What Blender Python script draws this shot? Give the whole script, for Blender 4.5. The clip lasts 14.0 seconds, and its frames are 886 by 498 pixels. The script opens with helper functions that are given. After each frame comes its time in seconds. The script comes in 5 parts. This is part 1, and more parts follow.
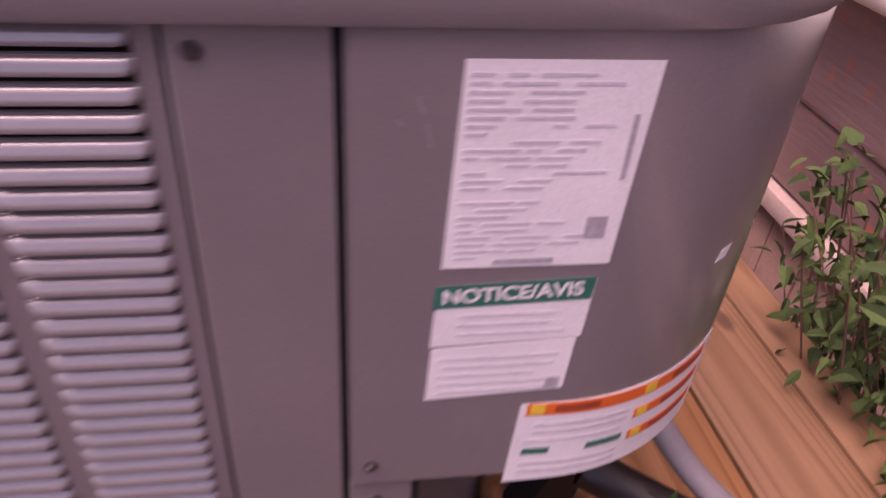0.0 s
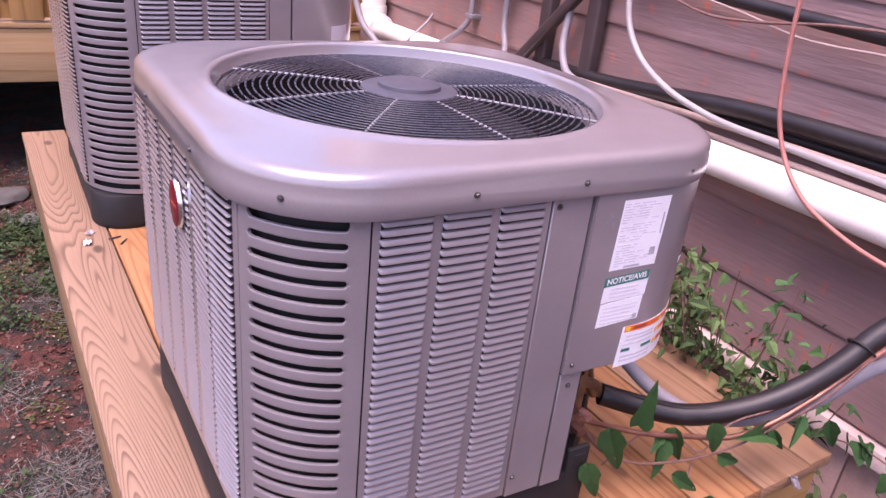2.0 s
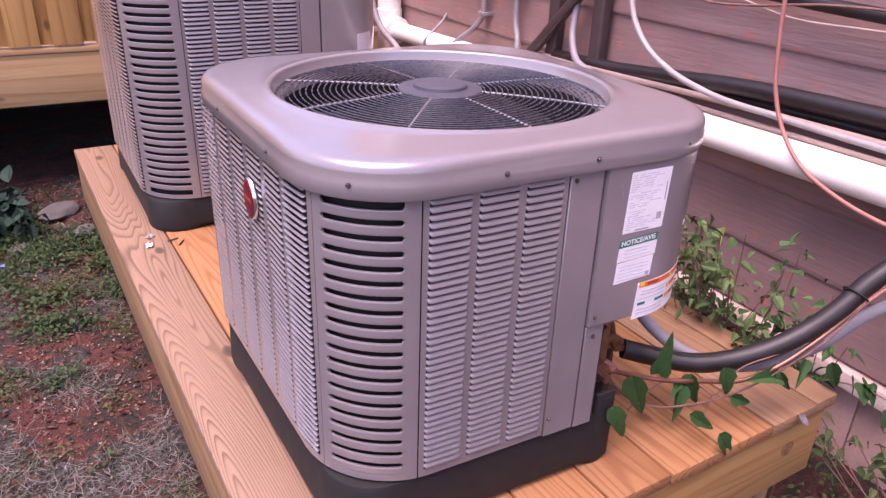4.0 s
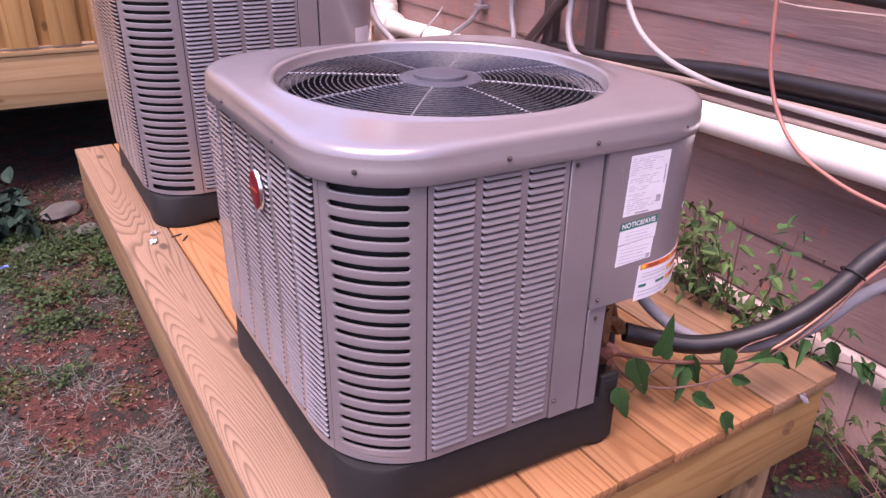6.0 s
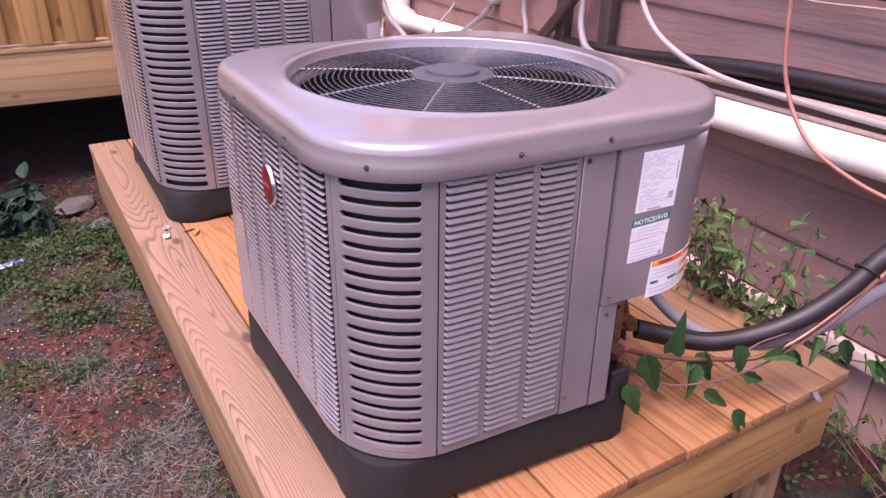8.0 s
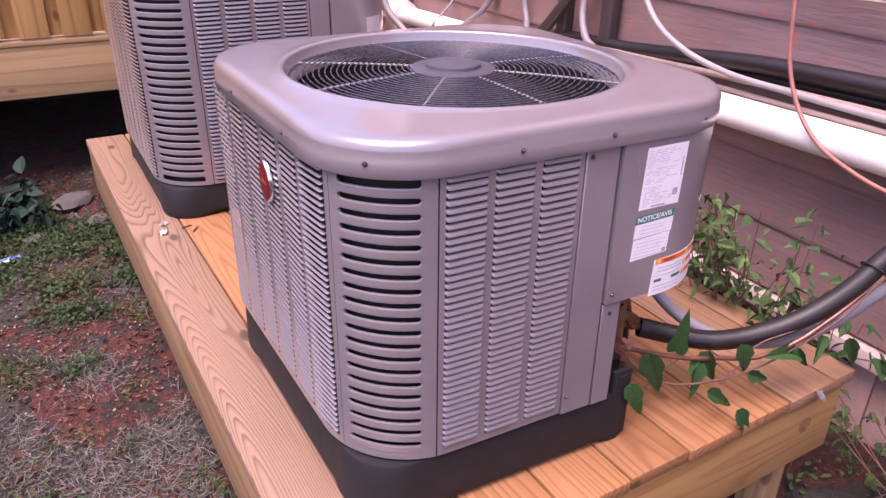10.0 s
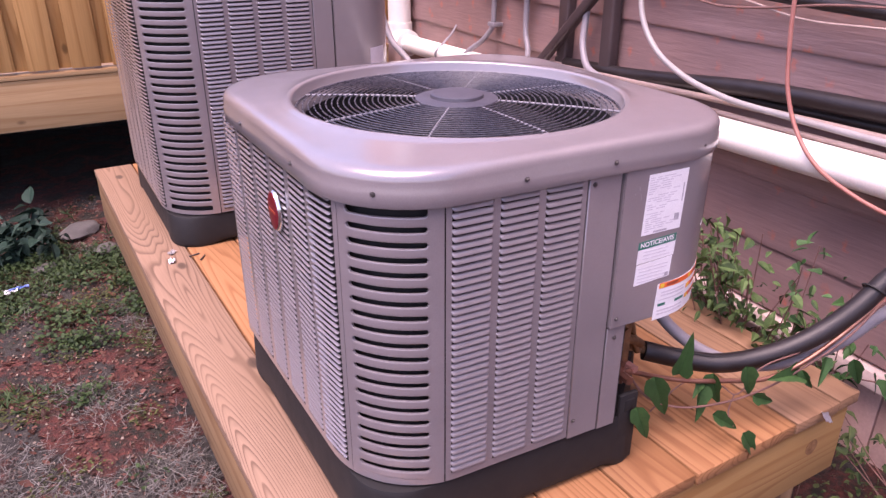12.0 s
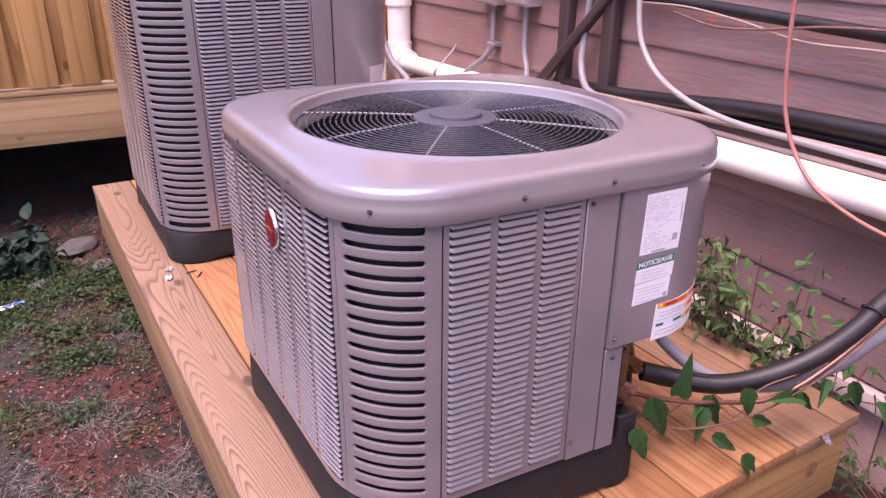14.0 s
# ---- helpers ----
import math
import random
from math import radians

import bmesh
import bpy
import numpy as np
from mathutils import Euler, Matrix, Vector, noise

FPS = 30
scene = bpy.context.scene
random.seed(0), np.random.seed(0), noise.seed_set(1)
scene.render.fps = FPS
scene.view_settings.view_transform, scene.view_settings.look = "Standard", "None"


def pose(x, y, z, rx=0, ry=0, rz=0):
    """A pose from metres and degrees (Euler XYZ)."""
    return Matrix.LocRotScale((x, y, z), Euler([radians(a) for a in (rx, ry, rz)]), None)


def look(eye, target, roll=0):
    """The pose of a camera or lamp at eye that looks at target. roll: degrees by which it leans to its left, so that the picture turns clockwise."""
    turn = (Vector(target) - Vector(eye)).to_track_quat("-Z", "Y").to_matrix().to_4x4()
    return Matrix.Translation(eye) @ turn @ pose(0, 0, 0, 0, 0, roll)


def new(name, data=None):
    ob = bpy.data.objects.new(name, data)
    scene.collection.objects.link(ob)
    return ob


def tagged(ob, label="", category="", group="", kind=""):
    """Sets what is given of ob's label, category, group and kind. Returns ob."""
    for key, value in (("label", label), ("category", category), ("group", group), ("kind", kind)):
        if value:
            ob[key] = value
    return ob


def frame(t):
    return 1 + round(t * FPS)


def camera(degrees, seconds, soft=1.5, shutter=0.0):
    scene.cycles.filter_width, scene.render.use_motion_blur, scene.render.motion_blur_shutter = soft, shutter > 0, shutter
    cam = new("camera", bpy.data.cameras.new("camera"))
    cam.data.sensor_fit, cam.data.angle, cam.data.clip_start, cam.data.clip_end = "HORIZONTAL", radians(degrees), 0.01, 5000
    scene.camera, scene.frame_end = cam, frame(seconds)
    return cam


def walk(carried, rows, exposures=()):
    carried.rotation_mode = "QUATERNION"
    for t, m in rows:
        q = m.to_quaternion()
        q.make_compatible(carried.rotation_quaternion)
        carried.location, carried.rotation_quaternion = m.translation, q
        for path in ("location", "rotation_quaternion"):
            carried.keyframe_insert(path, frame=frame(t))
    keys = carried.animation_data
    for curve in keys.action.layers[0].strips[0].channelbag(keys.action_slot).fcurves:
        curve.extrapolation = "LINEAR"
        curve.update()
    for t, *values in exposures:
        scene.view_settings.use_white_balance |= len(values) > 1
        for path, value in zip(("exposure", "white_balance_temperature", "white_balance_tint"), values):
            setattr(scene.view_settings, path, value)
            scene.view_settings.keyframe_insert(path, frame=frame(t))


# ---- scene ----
cam = camera(62.1, 14.0, soft=1.4, shutter=0.25)
PATH = [
    (0, (0.602, -0.358, 0.918), (0.9, 1.219, -0.276), 4.7),
    (0.5, (0.311, -0.67, 1.014), (0.655, 0.982, -0.061), 1.8),
    (1, (0.098, -0.826, 1.109), (0.63, 0.891, 0.232), 3.0),
    (1.5, (-0.075, -0.799, 1.113), (0.644, 0.862, 0.261), 0.7),
    (2, (-0.189, -0.874, 1.21), (0.728, 0.682, 0.35), 6.0),
    (2.5, (-0.32, -0.972, 1.237), (0.639, 0.542, 0.349), 3.8),
    (3, (-0.312, -1.031, 1.275), (0.607, 0.509, 0.391), 3.7),
    (3.5, (-0.318, -1.045, 1.273), (0.556, 0.528, 0.4), 2.4),
    (6, (-0.354, -1.076, 1.263), (0.511, 0.494, 0.377), 0.9),
    (6.5, (-0.35, -1.075, 1.266), (0.51, 0.497, 0.378), 0.7),
    (7, (-0.351, -1.074, 1.263), (0.497, 0.501, 0.366), 0.7),
    (7.5, (-0.355, -1.074, 1.264), (0.48, 0.503, 0.361), 0.6),
    (8, (-0.356, -1.077, 1.263), (0.481, 0.503, 0.367), 0.7),
    (10.5, (-0.342, -1.048, 1.255), (0.491, 0.526, 0.345), 0.7),
    (11, (-0.342, -1.047, 1.26), (0.494, 0.527, 0.354), 0.3),
    (11.5, (-0.346, -1.055, 1.266), (0.495, 0.533, 0.389), 0.3),
    (12, (-0.358, -1.069, 1.273), (0.481, 0.536, 0.423), -0.0),
    (12.5, (-0.368, -1.077, 1.275), (0.468, 0.543, 0.453), -0.2),
    (13, (-0.363, -1.076, 1.276), (0.471, 0.553, 0.469), -0.2),
    (13.5, (-0.36, -1.068, 1.272), (0.479, 0.562, 0.474), -0.0),
    (14, (-0.353, -1.064, 1.27), (0.499, 0.557, 0.466), 0.4),
]
EXPOSURES = [(0.0, 0.9, 7400, 55), (0.3, 1.22, 6700, 49), (0.6, 1.5, 6150, 43), (1.0, 1.66, 6000, 40), (2.0, 1.57, 6280, 41), (3.0, 1.5, 6480, 42.5), (14.0, 1.5, 6480, 42.5)]
walk(cam, [(t, look(eye, target, roll)) for t, eye, target, roll in PATH], EXPOSURES)

# ---- world and light ----
SUN_ELEVATION, SUN_AZIMUTH = 71.0, 246.0
world = bpy.data.worlds.new("world")
scene.world = world
world.use_nodes = True
wn = world.node_tree
sky = wn.nodes.new("ShaderNodeTexSky")
sky.sky_type, sky.sun_disc = "NISHITA", False
sky.sun_elevation, sky.sun_rotation = radians(SUN_ELEVATION), radians(SUN_AZIMUTH)
sky.air_density, sky.dust_density = 1.0, 3.0
wn.links.new(sky.outputs[0], wn.nodes["Background"].inputs[0])
wn.nodes["Background"].inputs[1].default_value = 0.15

sun_data = bpy.data.lights.new("sun", "SUN")
sun_data.energy, sun_data.angle, sun_data.color = 1.8, radians(48), (1.0, 0.89, 0.79)
sun = new("sun", sun_data)
_az, _el = radians(SUN_AZIMUTH), radians(SUN_ELEVATION)
sun_dir = Vector((math.sin(_az) * math.cos(_el), math.cos(_az) * math.cos(_el), math.sin(_el)))
sun.matrix_world = look(tuple(sun_dir * 20), (0, 0, 0))


# ---- materials ----
def material(name, rough=0.6, metal=0.0):
    m = bpy.data.materials.new(name)
    m.use_nodes = True
    b = m.node_tree.nodes["Principled BSDF"]
    b.inputs["Roughness"].default_value, b.inputs["Metallic"].default_value = rough, metal
    return m, m.node_tree, b


def node(t, kind, **values):
    n = t.nodes.new(kind)
    for k, v in values.items():
        n.inputs[k].default_value = v
    return n


def ramp(t, fac, stops):
    r = t.nodes.new("ShaderNodeValToRGB")
    els = r.color_ramp.elements
    while len(els) < len(stops):
        els.new(0.5)
    for e, (p, c) in zip(els, stops):
        e.position, e.color = p, (*c, 1.0)
    t.links.new(fac, r.inputs[0])
    return r.outputs[0]


def coords(t, scale=(1, 1, 1), space="Object", jitter=False):
    tc = t.nodes.new("ShaderNodeTexCoord")
    mp = node(t, "ShaderNodeMapping", Scale=scale)
    t.links.new(tc.outputs[space], mp.inputs[0])
    if jitter:
        oi = t.nodes.new("ShaderNodeObjectInfo")
        mul = t.nodes.new("ShaderNodeVectorMath")
        mul.operation = "SCALE"
        mul.inputs[0].default_value = (17.0, 31.0, 23.0)
        t.links.new(oi.outputs["Random"], mul.inputs["Scale"])
        t.links.new(mul.outputs[0], mp.inputs["Location"])
    return mp.outputs[0]


def noise_out(t, vec, scale, detail=4.0, rough=0.55):
    n = node(t, "ShaderNodeTexNoise", Scale=scale, Detail=detail, Roughness=rough)
    t.links.new(vec, n.inputs["Vector"])
    return n.outputs[0]


def mix(t, fac, a, b, kind="MIX"):
    n = t.nodes.new("ShaderNodeMix")
    n.data_type, n.blend_type = "RGBA", kind
    for socket, v in ((n.inputs[0], fac), (n.inputs[6], a), (n.inputs[7], b)):
        if isinstance(v, (int, float)):
            socket.default_value = v
        elif isinstance(v, tuple):
            socket.default_value = (*v, 1.0)
        else:
            t.links.new(v, socket)
    return n.outputs[2]


def bump(t, b, height, strength=0.2, distance=0.002):
    n = node(t, "ShaderNodeBump", Strength=strength, Distance=distance)
    t.links.new(height, n.inputs["Height"])
    t.links.new(n.outputs[0], b.inputs["Normal"])


def surface(name, dark, light, scale=6.0, fine=180.0, rough=(0.4, 0.6), metal=0.0, relief=0.1, space="Object", jitter=False):
    """A plain surface with blotches, fine grain, uneven gloss and a little relief."""
    m, t, b = material(name, metal=metal)
    v = coords(t, space=space, jitter=jitter)
    big = noise_out(t, v, scale, 5.0)
    small = noise_out(t, v, fine, 3.0)
    col = ramp(t, big, [(0.3, dark), (0.7, light)])
    grain = ramp(t, small, [(0.3, (0.82, 0.82, 0.82)), (0.7, (1.08, 1.08, 1.08))])
    t.links.new(mix(t, 0.5, col, grain, "MULTIPLY"), b.inputs["Base Color"])
    mr = node(t, "ShaderNodeMapRange")
    mr.inputs["To Min"].default_value, mr.inputs["To Max"].default_value = rough
    t.links.new(noise_out(t, v, scale * 3, 4.0), mr.inputs["Value"])
    t.links.new(mr.outputs[0], b.inputs["Roughness"])
    bump(t, b, small, relief)
    return m


def lumber(name, early, late, tint, along=1, rough=0.75, rings=34.0, stretch=0.15):
    """Sawn softwood with cathedral grain along one local axis, knots and weathering."""
    m, t, b = material(name)
    sc = [6.5, 6.5, 6.5]
    sc[along] = stretch
    v = coords(t, tuple(sc), jitter=True)
    field = noise_out(t, v, 0.75, 1.5, 0.35)
    mul = t.nodes.new("ShaderNodeMath")
    mul.operation = "MULTIPLY"
    mul.inputs[1].default_value = rings
    t.links.new(field, mul.inputs[0])
    fr = t.nodes.new("ShaderNodeMath")
    fr.operation = "FRACT"
    t.links.new(mul.outputs[0], fr.inputs[0])
    col = ramp(t, fr.outputs[0], [(0.0, early), (0.55, tuple(0.8 * a + 0.2 * c for a, c in zip(early, late))), (0.82, late), (0.90, late), (1.0, early)])
    sf = [70.0, 70.0, 70.0]
    sf[along] = 2.5
    fib = noise_out(t, coords(t, tuple(sf), jitter=True), 2.0, 4.0)
    col = mix(t, 0.45, col, ramp(t, fib, [(0.3, (0.72, 0.68, 0.64)), (0.7, (1.1, 1.1, 1.1))]), "MULTIPLY")
    blot = noise_out(t, coords(t, (2.2, 2.2, 2.2), jitter=True), 1.2, 4.0)
    col = mix(t, ramp(t, blot, [(0.4, (0, 0, 0)), (0.75, (0.55, 0.55, 0.55))]), col, tint)
    sk = [6.0, 6.0, 6.0]
    sk[along] = 3.2
    vo = node(t, "ShaderNodeTexVoronoi", Scale=1.0)
    t.links.new(coords(t, tuple(sk), jitter=True), vo.inputs["Vector"])
    knot = ramp(t, vo.outputs["Distance"], [(0.0, (1, 1, 1)), (0.085, (0.8, 0.8, 0.8)), (0.135, (0, 0, 0))])
    col = mix(t, knot, col, tuple(c * 0.45 for c in late))
    oi = t.nodes.new("ShaderNodeObjectInfo")
    col = mix(t, 1.0, col, ramp(t, oi.outputs["Random"], [(0.0, (0.84, 0.82, 0.8)), (1.0, (1.08, 1.06, 1.04))]), "MULTIPLY")
    t.links.new(col, b.inputs["Base Color"])
    b.inputs["Roughness"].default_value = rough
    bump(t, b, fib, 0.35, 0.0015)
    return m


paint = surface("taupe_metal_paint", (0.180, 0.158, 0.164), (0.211, 0.186, 0.192), 5.0, 420.0, (0.26, 0.38), relief=0.05)
_coat = paint.node_tree.nodes["Principled BSDF"]
_coat.inputs["Coat Weight"].default_value, _coat.inputs["Coat Roughness"].default_value = 1.0, 0.16
_coat.inputs["Coat IOR"].default_value = 1.78
# Darker copy of the taupe paint: shade of the valve recess in the colour.
paint_shade = surface("shaded_taupe_paint", (0.10, 0.09, 0.092), (0.14, 0.125, 0.13), 9.0, 300.0, (0.5, 0.65))
black_plastic = surface("black_plastic", (0.0045, 0.004, 0.0045), (0.009, 0.008, 0.0085), 8.0, 260.0, (0.6, 0.78), relief=0.12)
# Near-black colour standing for shade under the deck and in the cover's seam.
shade_backing = surface("shade_dark", (0.012, 0.010, 0.010), (0.022, 0.019, 0.018), 5.0, 90.0, (0.8, 0.95))
# Paler than the wire of the rings.
spoke_mat = surface("pale_wire", (0.17, 0.165, 0.185), (0.25, 0.245, 0.265), 20.0, 400.0, (0.25, 0.4))
# Near black, so the unit's inside reads as deep shade.
coil_dark = surface("shaded_interior", (0.003, 0.003, 0.004), (0.008, 0.008, 0.008), 20.0, 400.0, (0.7, 0.9))
wire_mat = surface("coated_wire", (0.030, 0.030, 0.041), (0.051, 0.050, 0.063), 20.0, 400.0, (0.22, 0.34))
hub_mat = surface("motor_cover_paint", (0.051, 0.049, 0.064), (0.076, 0.073, 0.089), 12.0, 300.0, (0.4, 0.55))
# Blades blackened to stand for the shade below the guard.
blade_mat = surface("fan_blade", (0.005, 0.005, 0.006), (0.010, 0.010, 0.012), 8.0, 250.0, (0.6, 0.8))
screw_mat = surface("dull_screw", (0.065, 0.058, 0.058), (0.130, 0.117, 0.117), 60.0, 500.0, (0.35, 0.5), metal=0.7)
chrome = surface("chrome", (0.75, 0.75, 0.76), (0.85, 0.85, 0.86), 30.0, 500.0, (0.12, 0.22), metal=1.0, relief=0.02)
badge_red = surface("badge_red", (0.128, 0.007, 0.013), (0.173, 0.011, 0.019), 30.0, 500.0, (0.3, 0.4))
paper = surface("label_paper", (0.72, 0.70, 0.72), (0.80, 0.79, 0.80), 14.0, 500.0, (0.45, 0.6), relief=0.03)
ink_grey = surface("grey_print", (0.30, 0.28, 0.31), (0.45, 0.43, 0.46), 160.0, 900.0, (0.5, 0.6), relief=0.0)
ink_pale = surface("pale_print", (0.50, 0.47, 0.51), (0.64, 0.61, 0.65), 160.0, 900.0, (0.5, 0.6), relief=0.0)
ink_black = surface("black_print", (0.05, 0.04, 0.05), (0.12, 0.1, 0.11), 100.0, 900.0, (0.5, 0.6), relief=0.0)
green_print = surface("green_print", (0.01, 0.13, 0.095), (0.015, 0.17, 0.12), 30.0, 600.0, (0.4, 0.5), relief=0.02)
orange_print = surface("orange_print", (0.75, 0.13, 0.02), (0.85, 0.17, 0.03), 30.0, 600.0, (0.4, 0.5), relief=0.02)
rust_print = surface("dark_orange_print", (0.30, 0.05, 0.02), (0.40, 0.07, 0.03), 60.0, 600.0, (0.4, 0.5), relief=0.02)
yellow_print = surface("yellow_print", (0.75, 0.5, 0.04), (0.85, 0.58, 0.06), 30.0, 600.0, (0.4, 0.5), relief=0.02)
deck_wood = lumber("deck_lumber", (0.339, 0.166, 0.069), (0.228, 0.097, 0.033), (0.312, 0.135, 0.047), rings=40.0)
deck_wood_pale = lumber("pale_deck_lumber", (0.258, 0.166, 0.110), (0.122, 0.072, 0.043), (0.236, 0.145, 0.088), rings=78.0, stretch=0.5)
deck_wood_grey = lumber("weathered_deck_lumber", (0.275, 0.158, 0.088), (0.195, 0.105, 0.055), (0.262, 0.142, 0.072), rings=30.0)
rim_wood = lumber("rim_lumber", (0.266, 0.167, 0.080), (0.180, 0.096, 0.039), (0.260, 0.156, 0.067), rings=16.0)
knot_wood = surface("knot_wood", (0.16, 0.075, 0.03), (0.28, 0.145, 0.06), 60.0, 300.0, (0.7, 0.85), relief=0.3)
# Golden wood, raised in brightness for light falling on the front joist.
rim_wood_x = lumber("lit_rim_lumber_across", (0.437, 0.260, 0.097), (0.319, 0.160, 0.049), (0.420, 0.235, 0.076), along=0, rings=22.0, stretch=0.4)
fence_wood = lumber("fence_lumber", (0.58, 0.335, 0.118), (0.42, 0.215, 0.062), (0.53, 0.28, 0.085), along=2, rings=14.0, stretch=0.25)
fence_rail_wood = lumber("fence_rail_lumber", (0.454, 0.304, 0.150), (0.344, 0.204, 0.086), (0.408, 0.258, 0.127), along=0, rings=12.0)
post_wood = lumber("post_lumber", (0.48, 0.31, 0.17), (0.33, 0.19, 0.09), (0.46, 0.29, 0.15), along=2, rings=14.0)
insulation = surface("black_foam_insulation", (0.008, 0.005, 0.005), (0.017, 0.012, 0.012), 12.0, 160.0, (0.38, 0.55), relief=0.3)
pvc_white = surface("white_pvc", (0.82, 0.77, 0.69), (0.88, 0.84, 0.77), 4.0, 200.0, (0.3, 0.45), relief=0.04)
cable_white = surface("off_white_cable", (0.271, 0.246, 0.237), (0.326, 0.301, 0.286), 12.0, 300.0, (0.4, 0.55))
cable_tan = surface("tan_tubing", (0.28, 0.20, 0.17), (0.35, 0.255, 0.22), 10.0, 300.0, (0.45, 0.6))
conduit_grey = surface("grey_conduit", (0.20, 0.18, 0.19), (0.27, 0.245, 0.26), 10.0, 300.0, (0.4, 0.55))
copper = surface("copper", (0.22, 0.10, 0.07), (0.32, 0.16, 0.115), 25.0, 300.0, (0.3, 0.5), metal=0.8)
brass = surface("tarnished_brass", (0.20, 0.11, 0.06), (0.34, 0.2, 0.1), 40.0, 300.0, (0.4, 0.6), metal=0.8)
valve_cap_mat = surface("valve_cap", (0.42, 0.20, 0.16), (0.55, 0.29, 0.24), 30.0, 300.0, (0.35, 0.5), metal=0.5)
orange_wire = surface("orange_cable", (0.29, 0.108, 0.085), (0.35, 0.150, 0.118), 18.0, 300.0, (0.4, 0.55))
downspout_paint = surface("brown_downspout", (0.045, 0.03, 0.03), (0.065, 0.045, 0.045), 6.0, 300.0, (0.4, 0.55))
meter_box_paint = surface("beige_box", (0.36, 0.30, 0.29), (0.44, 0.37, 0.36), 10.0, 300.0, (0.45, 0.6))
ledge_paint = surface("pale_ledge", (0.528, 0.396, 0.348), (0.696, 0.540, 0.480), 9.0, 120.0, (0.6, 0.8))
skirt_paint = surface("brown_skirting", (0.425, 0.263, 0.219), (0.600, 0.388, 0.331), 5.0, 90.0, (0.6, 0.8), relief=0.3, jitter=True)
stone_mat = surface("grey_stone", (0.064, 0.060, 0.056), (0.112, 0.104, 0.096), 9.0, 90.0, (0.8, 0.95), relief=0.6)
litter_white = surface("white_litter", (0.7, 0.7, 0.75), (0.8, 0.8, 0.85), 30.0, 300.0, (0.4, 0.6))
litter_blue = surface("blue_litter", (0.08, 0.14, 0.4), (0.12, 0.2, 0.5), 30.0, 300.0, (0.4, 0.6))
foil = surface("crumpled_foil", (0.5, 0.48, 0.55), (0.7, 0.68, 0.75), 60.0, 300.0, (0.25, 0.4), metal=0.9)


def siding_material():
    """Dark plum-brown painted lap siding with wood-grain relief, dusty smears and small orange flecks."""
    m, t, b = material("plum_brown_siding")
    v = coords(t, (9.0, 0.7, 9.0), jitter=True)
    grain = noise_out(t, v, 9.0, 4.0)
    big = noise_out(t, coords(t, (1, 1, 1), jitter=True), 1.6, 4.0)
    col = ramp(t, big, [(0.3, (0.220, 0.137, 0.127)), (0.7, (0.305, 0.193, 0.177))])
    col = mix(t, 0.3, col, ramp(t, grain, [(0.35, (0.70, 0.69, 0.69)), (0.65, (1.12, 1.11, 1.10))]), "MULTIPLY")
    vo = node(t, "ShaderNodeTexVoronoi", Scale=8.0, Randomness=1.0)
    wob = noise_out(t, coords(t, (1, 1, 1), jitter=True), 40.0, 2.0)
    vo.voronoi_dimensions = "2D"
    sep, com = t.nodes.new("ShaderNodeSeparateXYZ"), t.nodes.new("ShaderNodeCombineXYZ")
    t.links.new(mix(t, 0.055, coords(t, (1.0, 1.0, 0.85), jitter=True), wob), sep.inputs[0])
    t.links.new(sep.outputs[1], com.inputs[0])
    t.links.new(sep.outputs[2], com.inputs[1])
    t.links.new(com.outputs[0], vo.inputs["Vector"])
    fleck = ramp(t, vo.outputs["Distance"], [(0.0, (0.7, 0.7, 0.7)), (0.07, (0.4, 0.4, 0.4)), (0.16, (0, 0, 0))])
    gate = ramp(t, noise_out(t, coords(t, (1, 1, 1), jitter=True), 2.6, 3.0), [(0.41, (0, 0, 0)), (0.52, (1, 1, 1))])
    col = mix(t, mix(t, 1.0, fleck, gate, "MULTIPLY"), col, (0.55, 0.13, 0.06))
    t.links.new(col, b.inputs["Base Color"])
    b.inputs["Roughness"].default_value = 0.34
    bump(t, b, grain, 0.7, 0.004)
    return m


def leaf_material(name, dark, light):
    m, t, b = material(name, 0.62)
    g = t.nodes.new("ShaderNodeNewGeometry")
    col = ramp(t, g.outputs["Random Per Island"], [(0.0, dark), (0.6, light), (1.0, tuple(c * 1.25 for c in light))])
    sp = noise_out(t, coords(t), 60.0, 3.0)
    t.links.new(mix(t, 0.5, col, ramp(t, sp, [(0.3, (0.6, 0.6, 0.6)), (0.7, (1.2, 1.2, 1.1))]), "MULTIPLY"), b.inputs["Base Color"])
    b.inputs["Specular IOR Level"].default_value = 0.22
    bump(t, b, sp, 0.3)
    return m


def soil_material():
    """Red clay with leaf litter, grey dust and mossy patches."""
    m, t, b = material("littered_soil", 0.95)
    v = coords(t)
    big = noise_out(t, v, 3.2, 8.0, 0.65)
    col = ramp(t, big, [(0.28, (0.009, 0.010, 0.005)), (0.40, (0.016, 0.015, 0.009)), (0.47, (0.078, 0.020, 0.014)), (0.53, (0.018, 0.016, 0.012)), (0.62, (0.037, 0.035, 0.031)), (0.74, (0.012, 0.017, 0.006))])
    chips = node(t, "ShaderNodeTexVoronoi", Scale=55.0)
    t.links.new(v, chips.inputs["Vector"])
    col = mix(t, 0.55, col, ramp(t, chips.outputs["Color"], [(0.1, (0.35, 0.3, 0.28)), (0.5, (0.9, 0.8, 0.75)), (0.9, (1.7, 1.5, 1.4))]), "MULTIPLY")
    fine = noise_out(t, v, 120.0, 5.0)
    col = mix(t, 0.5, col, ramp(t, fine, [(0.3, (0.5, 0.5, 0.5)), (0.7, (1.3, 1.3, 1.3))]), "MULTIPLY")
    t.links.new(col, b.inputs["Base Color"])
    bump(t, b, fine, 0.8, 0.01)
    return m


